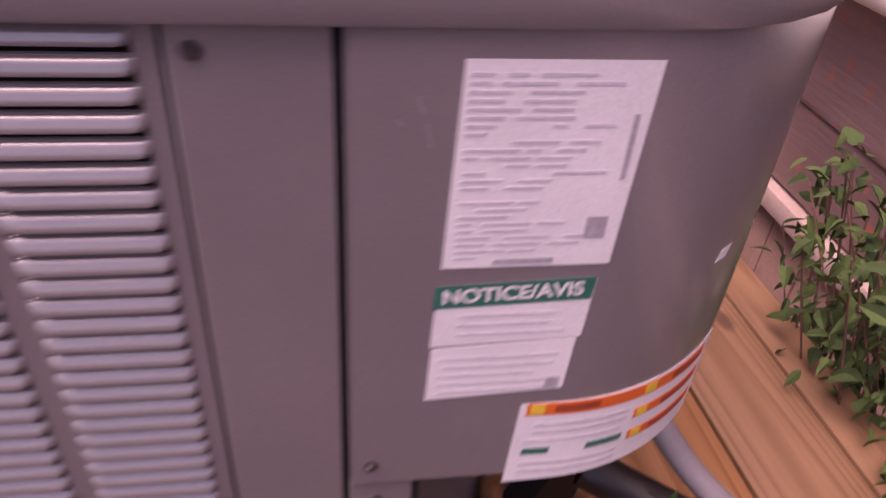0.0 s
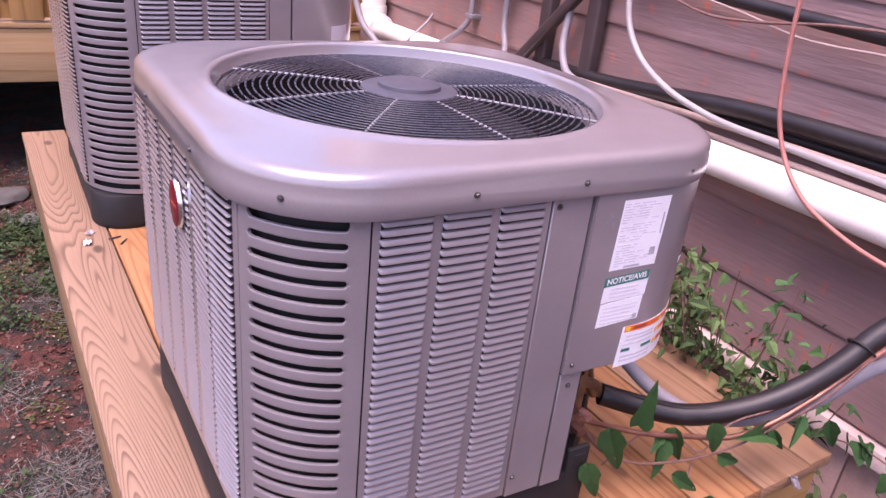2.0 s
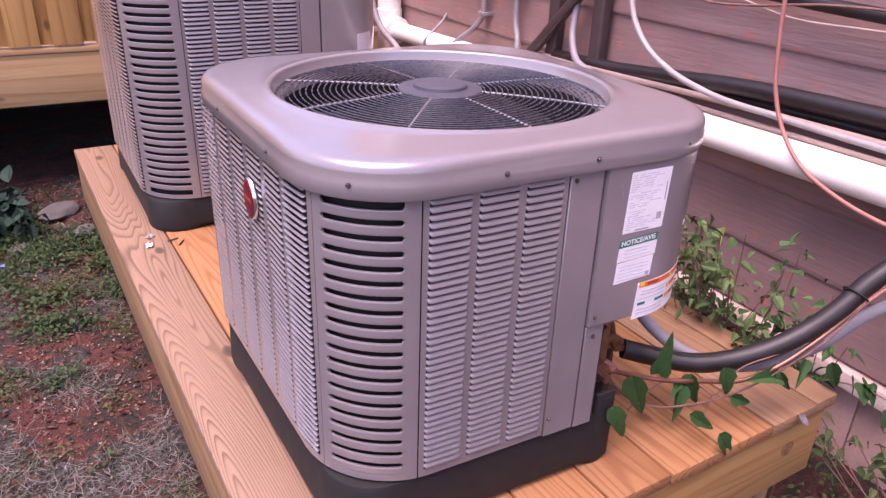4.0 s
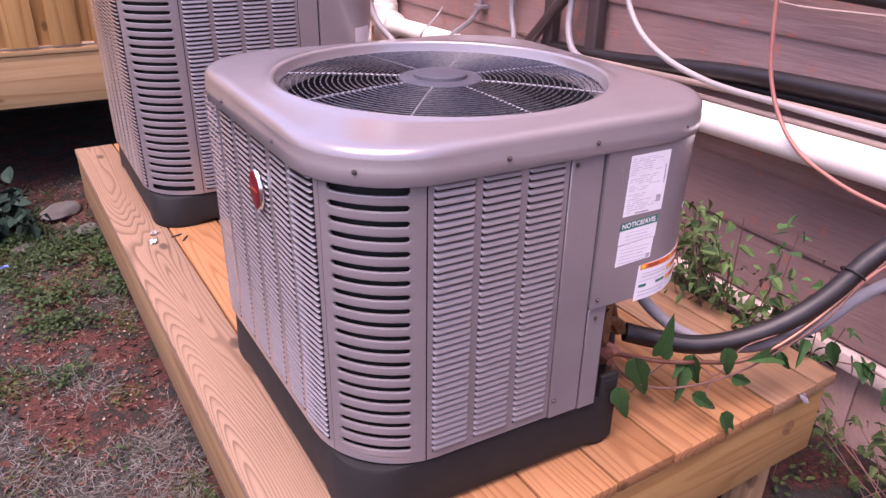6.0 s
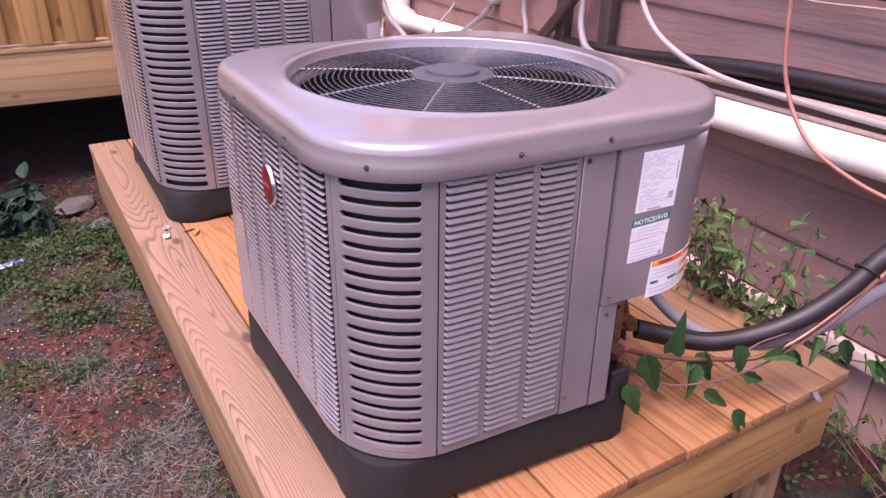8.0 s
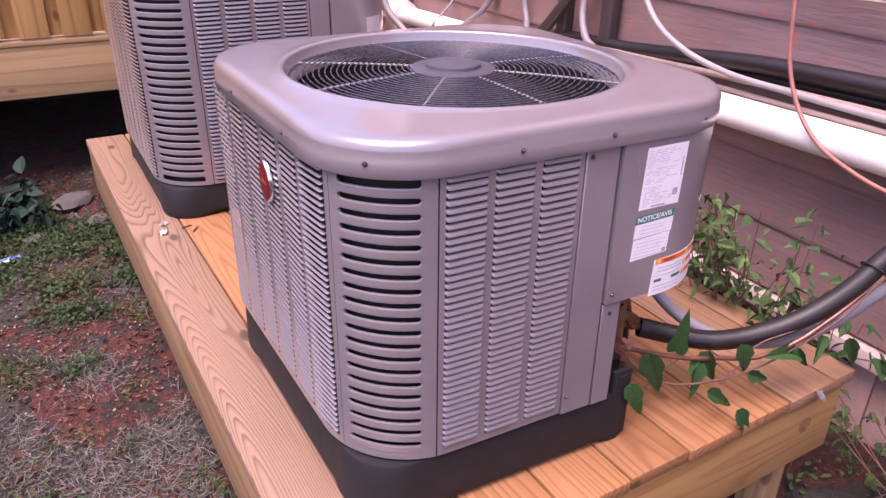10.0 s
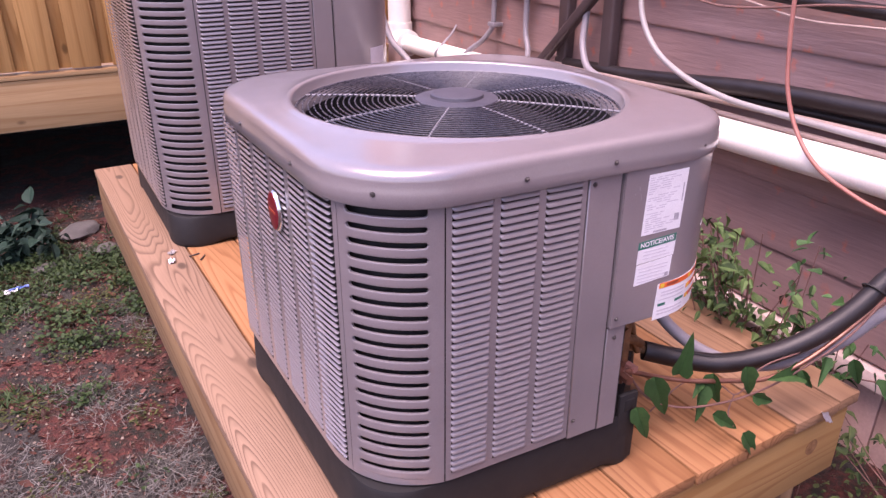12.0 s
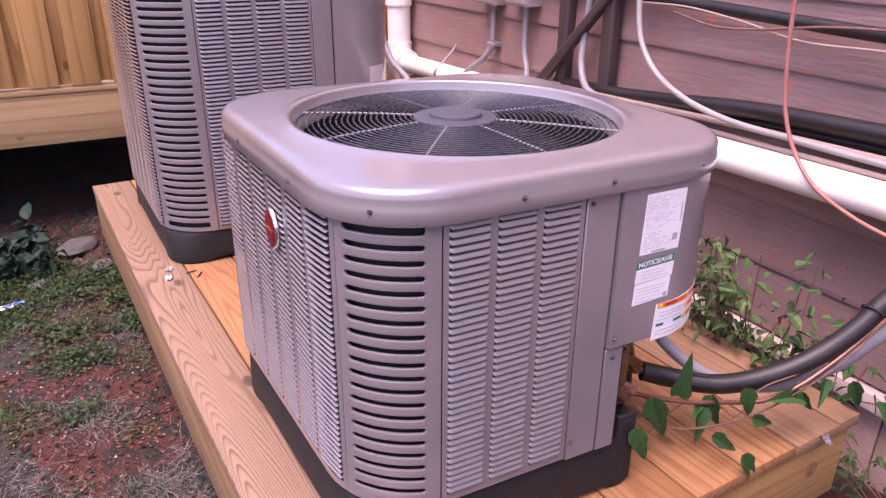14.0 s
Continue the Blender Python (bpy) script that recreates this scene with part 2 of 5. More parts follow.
siding_mat = siding_material()
soil = soil_material()
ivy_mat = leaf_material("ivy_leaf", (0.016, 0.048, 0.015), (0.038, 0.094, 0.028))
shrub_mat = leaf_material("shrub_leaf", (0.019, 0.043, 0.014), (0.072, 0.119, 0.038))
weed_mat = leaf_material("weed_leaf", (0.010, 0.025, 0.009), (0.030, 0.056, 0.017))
# Bluer ivy green, darkened to hold the shade at the fence's foot.
shaded_ivy_mat = leaf_material("shaded_ivy_leaf", (0.008, 0.022, 0.016), (0.018, 0.042, 0.030))
moss_mat = leaf_material("moss", (0.022, 0.030, 0.009), (0.059, 0.070, 0.019))
straw_mat = leaf_material("dry_grass", (0.062, 0.057, 0.050), (0.158, 0.150, 0.137))
litter_mat = leaf_material("dead_leaf", (0.030, 0.013, 0.009), (0.115, 0.050, 0.036))
# Yellowish weeds, coloured lighter to stand for more light beside the wall.
sunny_weed_mat = leaf_material("sunlit_yellowish_weed", (0.022, 0.046, 0.015), (0.074, 0.100, 0.033))
chip_mat = leaf_material("pale_chips", (0.081, 0.051, 0.037), (0.202, 0.162, 0.128))
stem_mat = surface("vine_stem", (0.12, 0.06, 0.05), (0.2, 0.1, 0.08), 30.0, 200.0, (0.6, 0.8))


# ---- builders ----
def finish(bm, name, mat, smooth=True):
    me = bpy.data.meshes.new(name)
    bmesh.ops.recalc_face_normals(bm, faces=bm.faces)
    for f in bm.faces:
        f.smooth = smooth
    bm.to_mesh(me)
    bm.free()
    me.materials.append(mat)
    if smooth:
        me.set_sharp_from_angle(angle=radians(38))
    return me


def part(name, bm, mat, parent=None, label="", smooth=True):
    ob = new(name, finish(bm, name, mat, smooth))
    ob.parent = parent
    if label:
        ob["label"] = label
    return ob


def shared(name, me, parent, m):
    ob = new(name, me)
    ob.parent = parent
    ob.matrix_basis = m
    return ob


def empty(name, m, label, category, group="", kind=""):
    ob = new(name)
    ob.matrix_world = m
    return tagged(ob, label, category, group, kind)


def add_box(bm, lo, hi, bevel=0.0, seg=2, m=None):
    b = bmesh.new()
    bmesh.ops.create_cube(b, size=1.0)
    for v in b.verts:
        v.co = Vector([lo[i] + (v.co[i] + 0.5) * (hi[i] - lo[i]) for i in range(3)])
    if bevel:
        bmesh.ops.bevel(b, geom=list(b.edges), offset=bevel, segments=seg, profile=0.5, affect="EDGES")
    if m is not None:
        b.transform(m)
    merge(bm, b)
    return bm


def merge(bm, b):
    tmp = bpy.data.meshes.new("tmp")
    b.to_mesh(tmp)
    b.free()
    bm.from_mesh(tmp)
    bpy.data.meshes.remove(tmp)


def box(lo, hi, bevel=0.0, seg=2):
    return add_box(bmesh.new(), lo, hi, bevel, seg)


def smooth_path(pts, n=8):
    """Catmull-Rom through the points."""
    p = [Vector(q) for q in pts]
    if len(p) < 3:
        return p
    p = [2 * p[0] - p[1]] + p + [2 * p[-1] - p[-2]]
    out = []
    for i in range(1, len(p) - 2):
        a, b, c, d = p[i - 1:i + 3]
        e0, e1, e2 = max((b - a).length, 1e-6), max((c - b).length, 1e-6), max((d - c).length, 1e-6)
        m0 = ((b - a) / e0 * e1 + (c - b) / e1 * e0) / (e0 + e1) * e1
        m1 = ((c - b) / e1 * e2 + (d - c) / e2 * e1) / (e1 + e2) * e1
        for k in range(n):
            s = k / n
            out.append((2 * s ** 3 - 3 * s * s + 1) * b + (s ** 3 - 2 * s * s + s) * m0 + (3 * s * s - 2 * s ** 3) * c + (s ** 3 - s * s) * m1)
    out.append(p[-2])
    return out


def tube(pts, r, sides=10, n=8, closed=False, bm=None, wobble=0.0):
    bm = bm or bmesh.new()
    path = [Vector(q) for q in pts] if closed or n == 0 else smooth_path(pts, n)
    rings, up = [], Vector((0, 0, 1))
    for i, c in enumerate(path):
        if closed:
            d = path[(i + 1) % len(path)] - path[i - 1]
        else:
            d = path[min(i + 1, len(path) - 1)] - path[max(i - 1, 0)]
        d.normalize()
        if abs(d.dot(up)) > 0.95:
            up = Vector((1, 0, 0)) if abs(d.x) < 0.8 else Vector((0, 1, 0))
        a = d.cross(up).normalized()
        b = a.cross(d)
        up = b
        rr = r * (1 + wobble * noise.noise(c * 14.0))
        rings.append([bm.verts.new(c + (a * math.cos(k * math.tau / sides) + b * math.sin(k * math.tau / sides)) * rr) for k in range(sides)])
    pairs = list(zip(rings, rings[1:]))
    if closed:
        pairs.append((rings[-1], rings[0]))
    for p, q in pairs:
        for k in range(sides):
            bm.faces.new((p[k], p[(k + 1) % sides], q[(k + 1) % sides], q[k]))
    if not closed:
        bm.faces.new(rings[0])
        bm.faces.new(rings[-1])
    return bm


def disc(bm, c, axis, r, h, sides=20, bevel=0.0):
    """A short cylinder from c along axis."""
    b = bmesh.new()
    bmesh.ops.create_cone(b, cap_ends=True, segments=sides, radius1=r, radius2=r - bevel, depth=h)
    q = Vector((0, 0, 1)).rotation_difference(Vector(axis))
    b.transform(Matrix.Translation(Vector(c) + Vector(axis) * h / 2) @ q.to_matrix().to_4x4())
    merge(bm, b)
    return bm


def lathe(profile, c, sides=48):
    """Revolve (radius, height) pairs round a vertical axis at c."""
    bm = bmesh.new()
    rings = []
    for r, z in profile:
        if r < 1e-5:
            rings.append([bm.verts.new((c[0], c[1], c[2] + z))])
        else:
            rings.append([bm.verts.new((c[0] + r * math.cos(k * math.tau / sides), c[1] + r * math.sin(k * math.tau / sides), c[2] + z)) for k in range(sides)])
    for p, q in zip(rings, rings[1:]):
        for k in range(sides):
            a, b = k, (k + 1) % sides
            vs = [p[a % len(p)], p[b % len(p)], q[b % len(q)], q[a % len(q)]]
            vs = [v for i, v in enumerate(vs) if v not in vs[:i]]
            if len(vs) > 2:
                bm.faces.new(vs)
    return bm


# ---- setting ----
DECK_TURN = 3.05                      # the platform is turned a little against the unit
GROUND = -0.57

ground_bm = bmesh.new()
GN, G0, G1 = 150, -5.0, 7.0
gv = [[None] * (GN + 1) for _ in range(GN + 1)]
for i in range(GN + 1):
    for j in range(GN + 1):
        x, y = G0 + (G1 - G0) * i / GN, G0 + (G1 - G0) * j / GN
        edge = min(i, j, GN - i, GN - j)
        h = 0.0 if edge == 0 else 0.028 * noise.noise((x * 1.4, y * 1.4, 0)) + 0.012 * noise.noise((x * 6, y * 6, 3))
        gv[i][j] = ground_bm.verts.new((x, y, GROUND + h))
for i in range(GN):
    for j in range(GN):
        ground_bm.faces.new((gv[i][j], gv[i + 1][j], gv[i + 1][j + 1], gv[i][j + 1]))
far = [ground_bm.verts.new((x, y, GROUND)) for x, y in ((-400, -400), (400, -400), (400, 400), (-400, 400))]
rim = ([gv[i][0] for i in range(GN + 1)], [gv[GN][j] for j in range(GN + 1)], [gv[GN - i][GN] for i in range(GN + 1)], [gv[0][GN - j] for j in range(GN + 1)])
for k in range(4):
    ground_bm.faces.new([far[k], far[(k + 1) % 4]] + rim[k][::-1])
ground = part("ground", ground_bm, soil)
tagged(ground, "bare reddish soil with leaf litter and weeds", "ground", kind="structure")

# house wall on the side of the platform
WALL_X, WALL_TURN, LAP = 1.95, 1.1, 0.245
wall_m = pose(WALL_X, 1.0, 0, 0, 0, WALL_TURN)      # local x into the house, y along the wall
wall = part("wall_house", box((0.012, -9, -0.25), (0.2, 3.9, 3.6)), skirt_paint)
wall.matrix_world = wall_m
tagged(wall, "house wall clad in plum-brown lap siding", "wall", kind="structure")
skirting = part("wall_skirting_core", box((0.06, -9, GROUND - 0.1), (0.2, 3.9, -0.256)), skirt_paint)
skirting.matrix_world = wall_m
tagged(skirting, "brown skirting below the house wall", "wall", kind="structure")
ledge_bm = box((-0.045, -9, -0.25), (0.06, 3.9, -0.185), 0.004)
ledge = part("trim_ledge", ledge_bm, ledge_paint)
ledge.matrix_world = wall_m
tagged(ledge, "weathered pale ledge board under the siding", "trim", kind="structure")


def lap_board(y0, y1):
    """One siding plank: thick at the lower lip, tapering to the top."""
    bm = bmesh.new()
    prof = [(-0.012, 0.0), (-0.014, 0.004), (-0.012, 0.02), (0.001, LAP + 0.02), (0.008, LAP + 0.02), (0.008, 0.0)]
    n = 20
    rows = [[bm.verts.new((x + 0.0012 * noise.noise((y0 + (y1 - y0) * k / n, z * 9, 5)), y0 + (y1 - y0) * k / n, z)) for x, z in prof] for k in range(n + 1)]
    for a, b in zip(rows, rows[1:]):
        for k in range(len(prof)):
            bm.faces.new((a[k], a[(k + 1) % len(prof)], b[(k + 1) % len(prof)], b[k]))
    bm.faces.new(rows[0])
    bm.faces.new(rows[-1])
    return finish(bm, "siding_board", siding_mat)


# raised neighbouring deck with its fence, across the far end
FENCE_Y = 4.0
fence = empty("fence", pose(0, FENCE_Y, 0), "tall board fence of new yellow pine above a wide rim beam", "fence")
part("rim_beam", box((-6, 0, 0.012), (1.84, 0.04, 0.316), 0.003), fence_rail_wood, fence, "pale pine beam with knots")
part("bottom_rail", box((-6, 0.052, 0.376), (1.84, 0.09, 0.45), 0.003), fence_rail_wood, fence)
part("cap_strip", box((-6, -0.012, 0.320), (1.84, 0.09, 0.348), 0.003), fence_rail_wood, fence)
neighbour = empty("raised_deck", pose(0, FENCE_Y + 0.05, 0), "raised neighbouring deck, dark underneath", "deck")
part("deck_floor", box((-6, 0.02, 0.24), (1.84, 3.0, 0.31)), fence_rail_wood, neighbour)
# Added unseen dark sheets that keep the space under the deck black.
part("back_skirt", box((-6, 2.2, GROUND - 0.05), (1.84, 2.25, 0.238)), shade_backing, neighbour)
part("side_skirt", box((-6.1, 0.02, GROUND - 0.05), (-6.002, 3.0, 0.238)), shade_backing, neighbour)

# ---- wooden platform ----
deck_m = pose(-0.108, -0.145, 0, 0, 0, DECK_TURN)      # local origin: the platform's front corner; y along the planks
DECK_L, DECK_W, PLANK = 3.22, 1.630, 0.192
deck = empty("wooden_platform", deck_m, "new wooden platform of sawn pine planks carrying two units", "platform")


# ---- condenser units ----
def outline(w, d, r, n=10, inset=0.0):
    """Rounded rectangle, counter-clockwise from the front's left end."""
    r2 = max(r - inset, 0.004)
    out = []
    for cx, cy, a0 in ((w - r, r, -90), (w - r, d - r, 0), (r, d - r, 90), (r, r, 180)):
        for k in range(n + 1):
            a = radians(a0 + 90 * k / n)
            out.append((cx + r2 * math.cos(a), cy + r2 * math.sin(a)))
    return out


def skin(rows, closed_ends=False):
    bm = bmesh.new()
    vs = [[bm.verts.new(p) for p in row] for row in rows]
    for a, b in zip(vs, vs[1:]):
        for k in range(len(a)):
            bm.faces.new((a[k], a[(k + 1) % len(a)], b[(k + 1) % len(a)], b[k]))
    if closed_ends:
        bm.faces.new(vs[0])
        bm.faces.new(vs[-1])
    return bm


def dense(ring, step):
    """The closed outline with points at most a step apart."""
    out = []
    for (ax, ay), (bx, by) in zip(ring, ring[1:] + ring[:1]):
        n = max(1, int(math.hypot(bx - ax, by - ay) / step))
        out += [(ax + (bx - ax) * k / n, ay + (by - ay) * k / n) for k in range(n)]
    return out


def front_point(s, w, r, off=0.0):
    """A point on the skin at arc length s: s is x along the front; beyond the ends it follows the rounded corners and then the sides."""
    if s < r:
        a = min((r - s) / r, math.pi / 2)
        rest = max(0.0, (r - s) - r * math.pi / 2)
        nx, ny = -math.sin(a), -math.cos(a)
        return Vector((r + nx * (r + off), r + ny * (r + off) + rest, 0))
    if s <= w - r:
        return Vector((s, -off, 0))
    a = min((s - (w - r)) / r, math.pi / 2)
    rest = max(0.0, s - (w - r) - r * math.pi / 2)
    nx, ny = math.sin(a), -math.cos(a)
    return Vector((w - r + nx * (r + off), r + ny * (r + off) + rest, 0))


def sheet(s0, s1, z0, z1, w, r, off, thick, n=14, skew=0.0, rise=0.0):
    """A bent sheet on the front skin, with thickness; skew leans its sides, rise lifts its far end."""
    bm = bmesh.new()
    rows = []
    for k in range(n + 1):
        s = s0 + (s1 - s0) * k / n
        up = Vector((0, 0, rise * k / n))
        rows.append([bm.verts.new(front_point(s + skew * f, w, r, off + o) + Vector((0, 0, z)) + up)
                     for o, z, f in ((0, z0, 0), (thick, z0, 0), (thick, z1, 1), (0, z1, 1))])
    for a, b in zip(rows, rows[1:]):
        for k in range(4):
            bm.faces.new((a[k], a[(k + 1) % 4], b[(k + 1) % 4], b[k]))
    bm.faces.new(rows[0])
    bm.faces.new(rows[-1])
    return bm


def louver_mesh(length, rise, reach=1.0, deep=1.0):
    """One pressed louver along x: a rounded hood that leans out downwards, its ends drawn back into the sheet."""
    bm = bmesh.new()
    n = 22
    prof = [(0.0022, 0.52), (0.0004, 0.46), (-0.0018, 0.37), (-0.0036, 0.25), (-0.0046, 0.12), (-0.0050, 0.02), (-0.0049, -0.02),
            (-0.0043, -0.025), (-0.0040, 0.04), (-0.0032, 0.13), (-0.0016, 0.24), (0.0008, 0.35), (0.0030, 0.45)]
    rows = []
    for k in range(n + 1):
        u = -math.cos(math.pi * k / n)
        f = math.sqrt(max(0.0, 1 - max(0.0, (abs(u) - 0.84) / 0.16) ** 2))
        rows.append([bm.verts.new((u * length / 2, 0.002 + (y - 0.002) * f * deep, (0.5 - (0.5 - z) * reach * (0.25 + 0.75 * f)) * rise)) for y, z in prof])
    for a, b in zip(rows, rows[1:]):
        for k in range(len(prof)):
            bm.faces.new((a[k], a[(k + 1) % len(prof)], b[(k + 1) % len(prof)], b[k]))
    bm.faces.new(rows[0])
    bm.faces.new(rows[-1])
    return finish(bm, "louver", paint)


def louver_field(name, parent, w, r, s0, s1, z0, z1, cols, gap, margin, pitch, reach=1.0, joined=False, deep=1.0):
    """A louvered panel bent along the skin from s0 to s1: one pressed sheet with openings, and each louver as a piece of its own."""
    cw = (s1 - s0 - 2 * margin - (cols - 1) * gap) / cols
    rows = int((z1 - z0 - 0.016) / pitch)
    top, bottom = z1 - 0.008, z1 - 0.008 - rows * pitch
    ss = [s0]
    for c in range(cols):
        a = s0 + margin + c * (cw + gap)
        ss += [a, a + cw * 0.08, a + cw * 0.36, a + cw * 0.64, a + cw * 0.92, a + cw]
    ss.append(s1)
    zs = [(z0, 0), (bottom, 0)]
    for k in range(rows - 1, -1, -1):
        zs += [(top - k * pitch - pitch * 0.16, 1), (top - k * pitch, 0)]
    zs.append((z1, 0))
    bm = bmesh.new()
    grid = [[bm.verts.new(front_point(q, w, r, -0.0005) + Vector((0, 0, z))) for z, _ in zs] for q in ss]
    for i in range(len(ss) - 1):
        for j in range(len(zs) - 1):
            opening = 0 < i < len(ss) - 2 and (i - 1) % 6 != 5 and 0 < j < len(zs) - 2 and (j - 1) % 2 == 0
            if not opening:
                bm.faces.new((grid[i][j], grid[i + 1][j], grid[i + 1][j + 1], grid[i][j + 1]))
    bm.normal_update()
    bmesh.ops.solidify(bm, geom=list(bm.faces), thickness=0.0012)
    panel = part(name, bm, paint, parent)
    me = louver_mesh(cw + 0.003, pitch, reach, deep)
    for c in range(cols):
        a = s0 + margin + c * (cw + gap)
        p, q = front_point(a, w, r), front_point(a + cw, w, r)
        mid = front_point(a + cw / 2, w, r)
        turn = math.degrees(math.atan2(q.y - p.y, q.x - p.x))
        for k in range(rows if not joined else 0):
            shared("louver", me, panel, Matrix.Translation((0, 0, top - (k + 0.5) * pitch)) @ pose(mid.x, mid.y, 0, 0, 0, turn))
    if joined:
        rest = bmesh.new()
        for c in range(cols):
            a = s0 + margin + c * (cw + gap)
            p, q = front_point(a, w, r), front_point(a + cw, w, r)
            mid = front_point(a + cw / 2, w, r)
            turn = math.degrees(math.atan2(q.y - p.y, q.x - p.x))
            for k in range(rows):
                n0 = len(rest.verts)
                rest.from_mesh(me)
                rest.verts.ensure_lookup_table()
                m = Matrix.Translation((0, 0, top - (k + 0.5) * pitch)) @ pose(mid.x, mid.y, 0, 0, 0, turn)
                for v in rest.verts[n0:]:
                    v.co = m @ v.co
        tagged(part("louver_rest", rest, paint, panel), kind="stuff")
    return panel


def corner_bar(r, a0, a1, pitch, gap):
    """The metal between two slots of the rounded corner grille, from angle a0 to a1 (degrees) about the corner's centre.
    gap: height of a slot; towards both ends the metal widens, so that the slots end round."""
    bm = bmesh.new()
    n, g = 30, gap / 2
    length = radians(a1 - a0) * r
    rows = []
    for k in range(n + 1):
        u = 0.5 - 0.5 * math.cos(math.pi * k / n)
        q = min(u, 1 - u) * length - 0.004
        half_gap = 0.0 if q <= 0 else g * math.sqrt(1 - max(0.0, 1 - q / g) ** 2)
        hb = pitch / 2 - half_gap
        a = radians(a0 + (a1 - a0) * u)
        prof = [(-0.0060, hb), (-0.0014, hb), (-0.0004, hb - 0.0003), (0.0002, hb - 0.0014), (0.0003, hb - 0.0030), (0.0003, 0.0), (0.0003, -hb + 0.0028), (0.0001, -hb + 0.0012), (-0.0008, -hb), (-0.0060, -hb), (-0.0030, 0.0)]
        rows.append([bm.verts.new(((r + o) * math.cos(a), (r + o) * math.sin(a), z)) for o, z in prof])
    for p, q in zip(rows, rows[1:]):
        for k in range(len(prof)):
            bm.faces.new((p[k], p[(k + 1) % len(prof)], q[(k + 1) % len(prof)], q[k]))
    bm.faces.new(rows[0])
    bm.faces.new(rows[-1])
    return finish(bm, "corner_bar", paint)


def screw(parent, p, axis, r=0.0036):
    bm = disc(bmesh.new(), p, axis, r * 1.5, 0.0012, 14)
    b = disc(bmesh.new(), Vector(p) + Vector(axis) * 0.001, axis, r, 0.0035, 6, 0.0008)
    merge(bm, b)
    return part("screw", bm, screw_mat, parent)


def condenser(m, label, w, d, h, r, slot_pitch, pitch, cols, col_gap, left_cols, box_left, post_left, box_z, labels, base_h=0.15, seam=0.168, lean=0.0):
    unit = empty("air_conditioner", m, label, "air conditioner", "units on the platform")
    apron = h - 0.092                                      # lower edge of the top cover
    zb = base_h + 0.006
    # base pan, cut away at the front right under the control box
    cut = box_left + 0.135
    ring = [(x, y) for x, y in outline(w, d, 0.12, 8, 0.004) if not (x > cut and y < 0.22)]
    ring = [(cut - 0.03, 0.004), (cut - 0.008, 0.012), (cut, 0.035), (cut + 0.01, 0.06), (w - 0.02, 0.235), (w - 0.004, 0.26)] + [p for p in ring if p[1] > 0.26 or p[0] < cut - 0.03]
    cx, cy = w / 2, d / 2

    def foot_arch(x, y):
        """Height of the pan's lower edge: it stands on its corners and is arched between them."""
        u = min(x, abs(cut - x), w - x) if y < 0.05 or y > d - 0.05 else min(y, d - y)
        s = min(max((u - (0.05 if cut - 0.2 < x < cut and y < 0.05 else 0.15)) / 0.025, 0.0), 1.0)
        return 0.015 * s * s * (3 - 2 * s)

    ring = dense(ring, 0.012)
    rows = []
    for z, f in ((0.0, 0.992), (0.006, 0.998), (0.02, 1.0), (base_h - 0.008, 0.992), (base_h, 0.985)):
        rows.append([(cx + (x - cx) * f, cy + (y - cy) * f, z + (foot_arch(x, y) if z < 0.021 else 0.0)) for x, y in ring])
    part("base_pan", skin(rows, True), black_plastic, unit, "black plastic base pan")
    foot = box((cut - 0.06, 0.006, 0.012), (cut - 0.004, 0.02, base_h + 0.06), 0.005)
    add_box(foot, (cut - 0.045, 0.004, base_h + 0.012), (cut - 0.015, 0.024, base_h + 0.045), 0.003)
    part("foot_bracket", foot, black_plastic, unit)
    # inner coil and the slanted wall behind the valves
    inner = [(x, y) for x, y in outline(w, d, r, 8, 0.020)]
    part("coil", skin([[(box_left + 0.04, 0.020, z)] + [(x, y, z) for x, y in inner if x < box_left or y > 0.33] for z in (zb, apron - 0.004)]), coil_dark, unit, "condenser coil behind the louvers, near black for the shade inside")
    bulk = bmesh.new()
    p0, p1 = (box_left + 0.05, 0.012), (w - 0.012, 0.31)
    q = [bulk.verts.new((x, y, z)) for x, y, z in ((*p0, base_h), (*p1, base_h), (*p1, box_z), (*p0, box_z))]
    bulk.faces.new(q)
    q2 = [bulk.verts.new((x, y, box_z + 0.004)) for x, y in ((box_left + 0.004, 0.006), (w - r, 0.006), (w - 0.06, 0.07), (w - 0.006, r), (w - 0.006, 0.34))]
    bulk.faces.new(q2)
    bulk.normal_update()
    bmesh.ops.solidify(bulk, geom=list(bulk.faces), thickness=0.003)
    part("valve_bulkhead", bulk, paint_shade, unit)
    # front panel, corner grille, side panel
    z_top = apron + 0.004
    louver_field("front_panel", unit, w, r, seam + 0.003, post_left - 0.0055, zb, z_top, cols, col_gap, 0.012, pitch, 1.25, False, 0.9)
    s_slot0, s_slot1 = r - r * radians(62), seam - 0.030
    back_s = r - r * math.pi / 2 - (d - 2 * r)
    louver_field("side_panel", unit, w, r, back_s - 0.10, s_slot0 - 0.022, zb, z_top, left_cols, 0.024, 0.012, pitch * 0.93, 0.52, not labels, 0.62)
    gb = sheet(s_slot1, seam, zb, z_top, w, r, -0.003, 0.003, 6)
    merge(gb, sheet(s_slot0 - 0.020, s_slot0, zb, z_top, w, r, -0.003, 0.003, 4))
    merge(gb, sheet(s_slot0, s_slot1, zb, zb + 0.016, w, r, -0.003, 0.003, 12))
    merge(gb, sheet(s_slot0, s_slot1, apron - 0.002, z_top, w, r, -0.003, 0.003, 12))
    grille = part("corner_grille", gb, paint, unit)
    count = int((apron - zb - 0.02) / slot_pitch) + 1
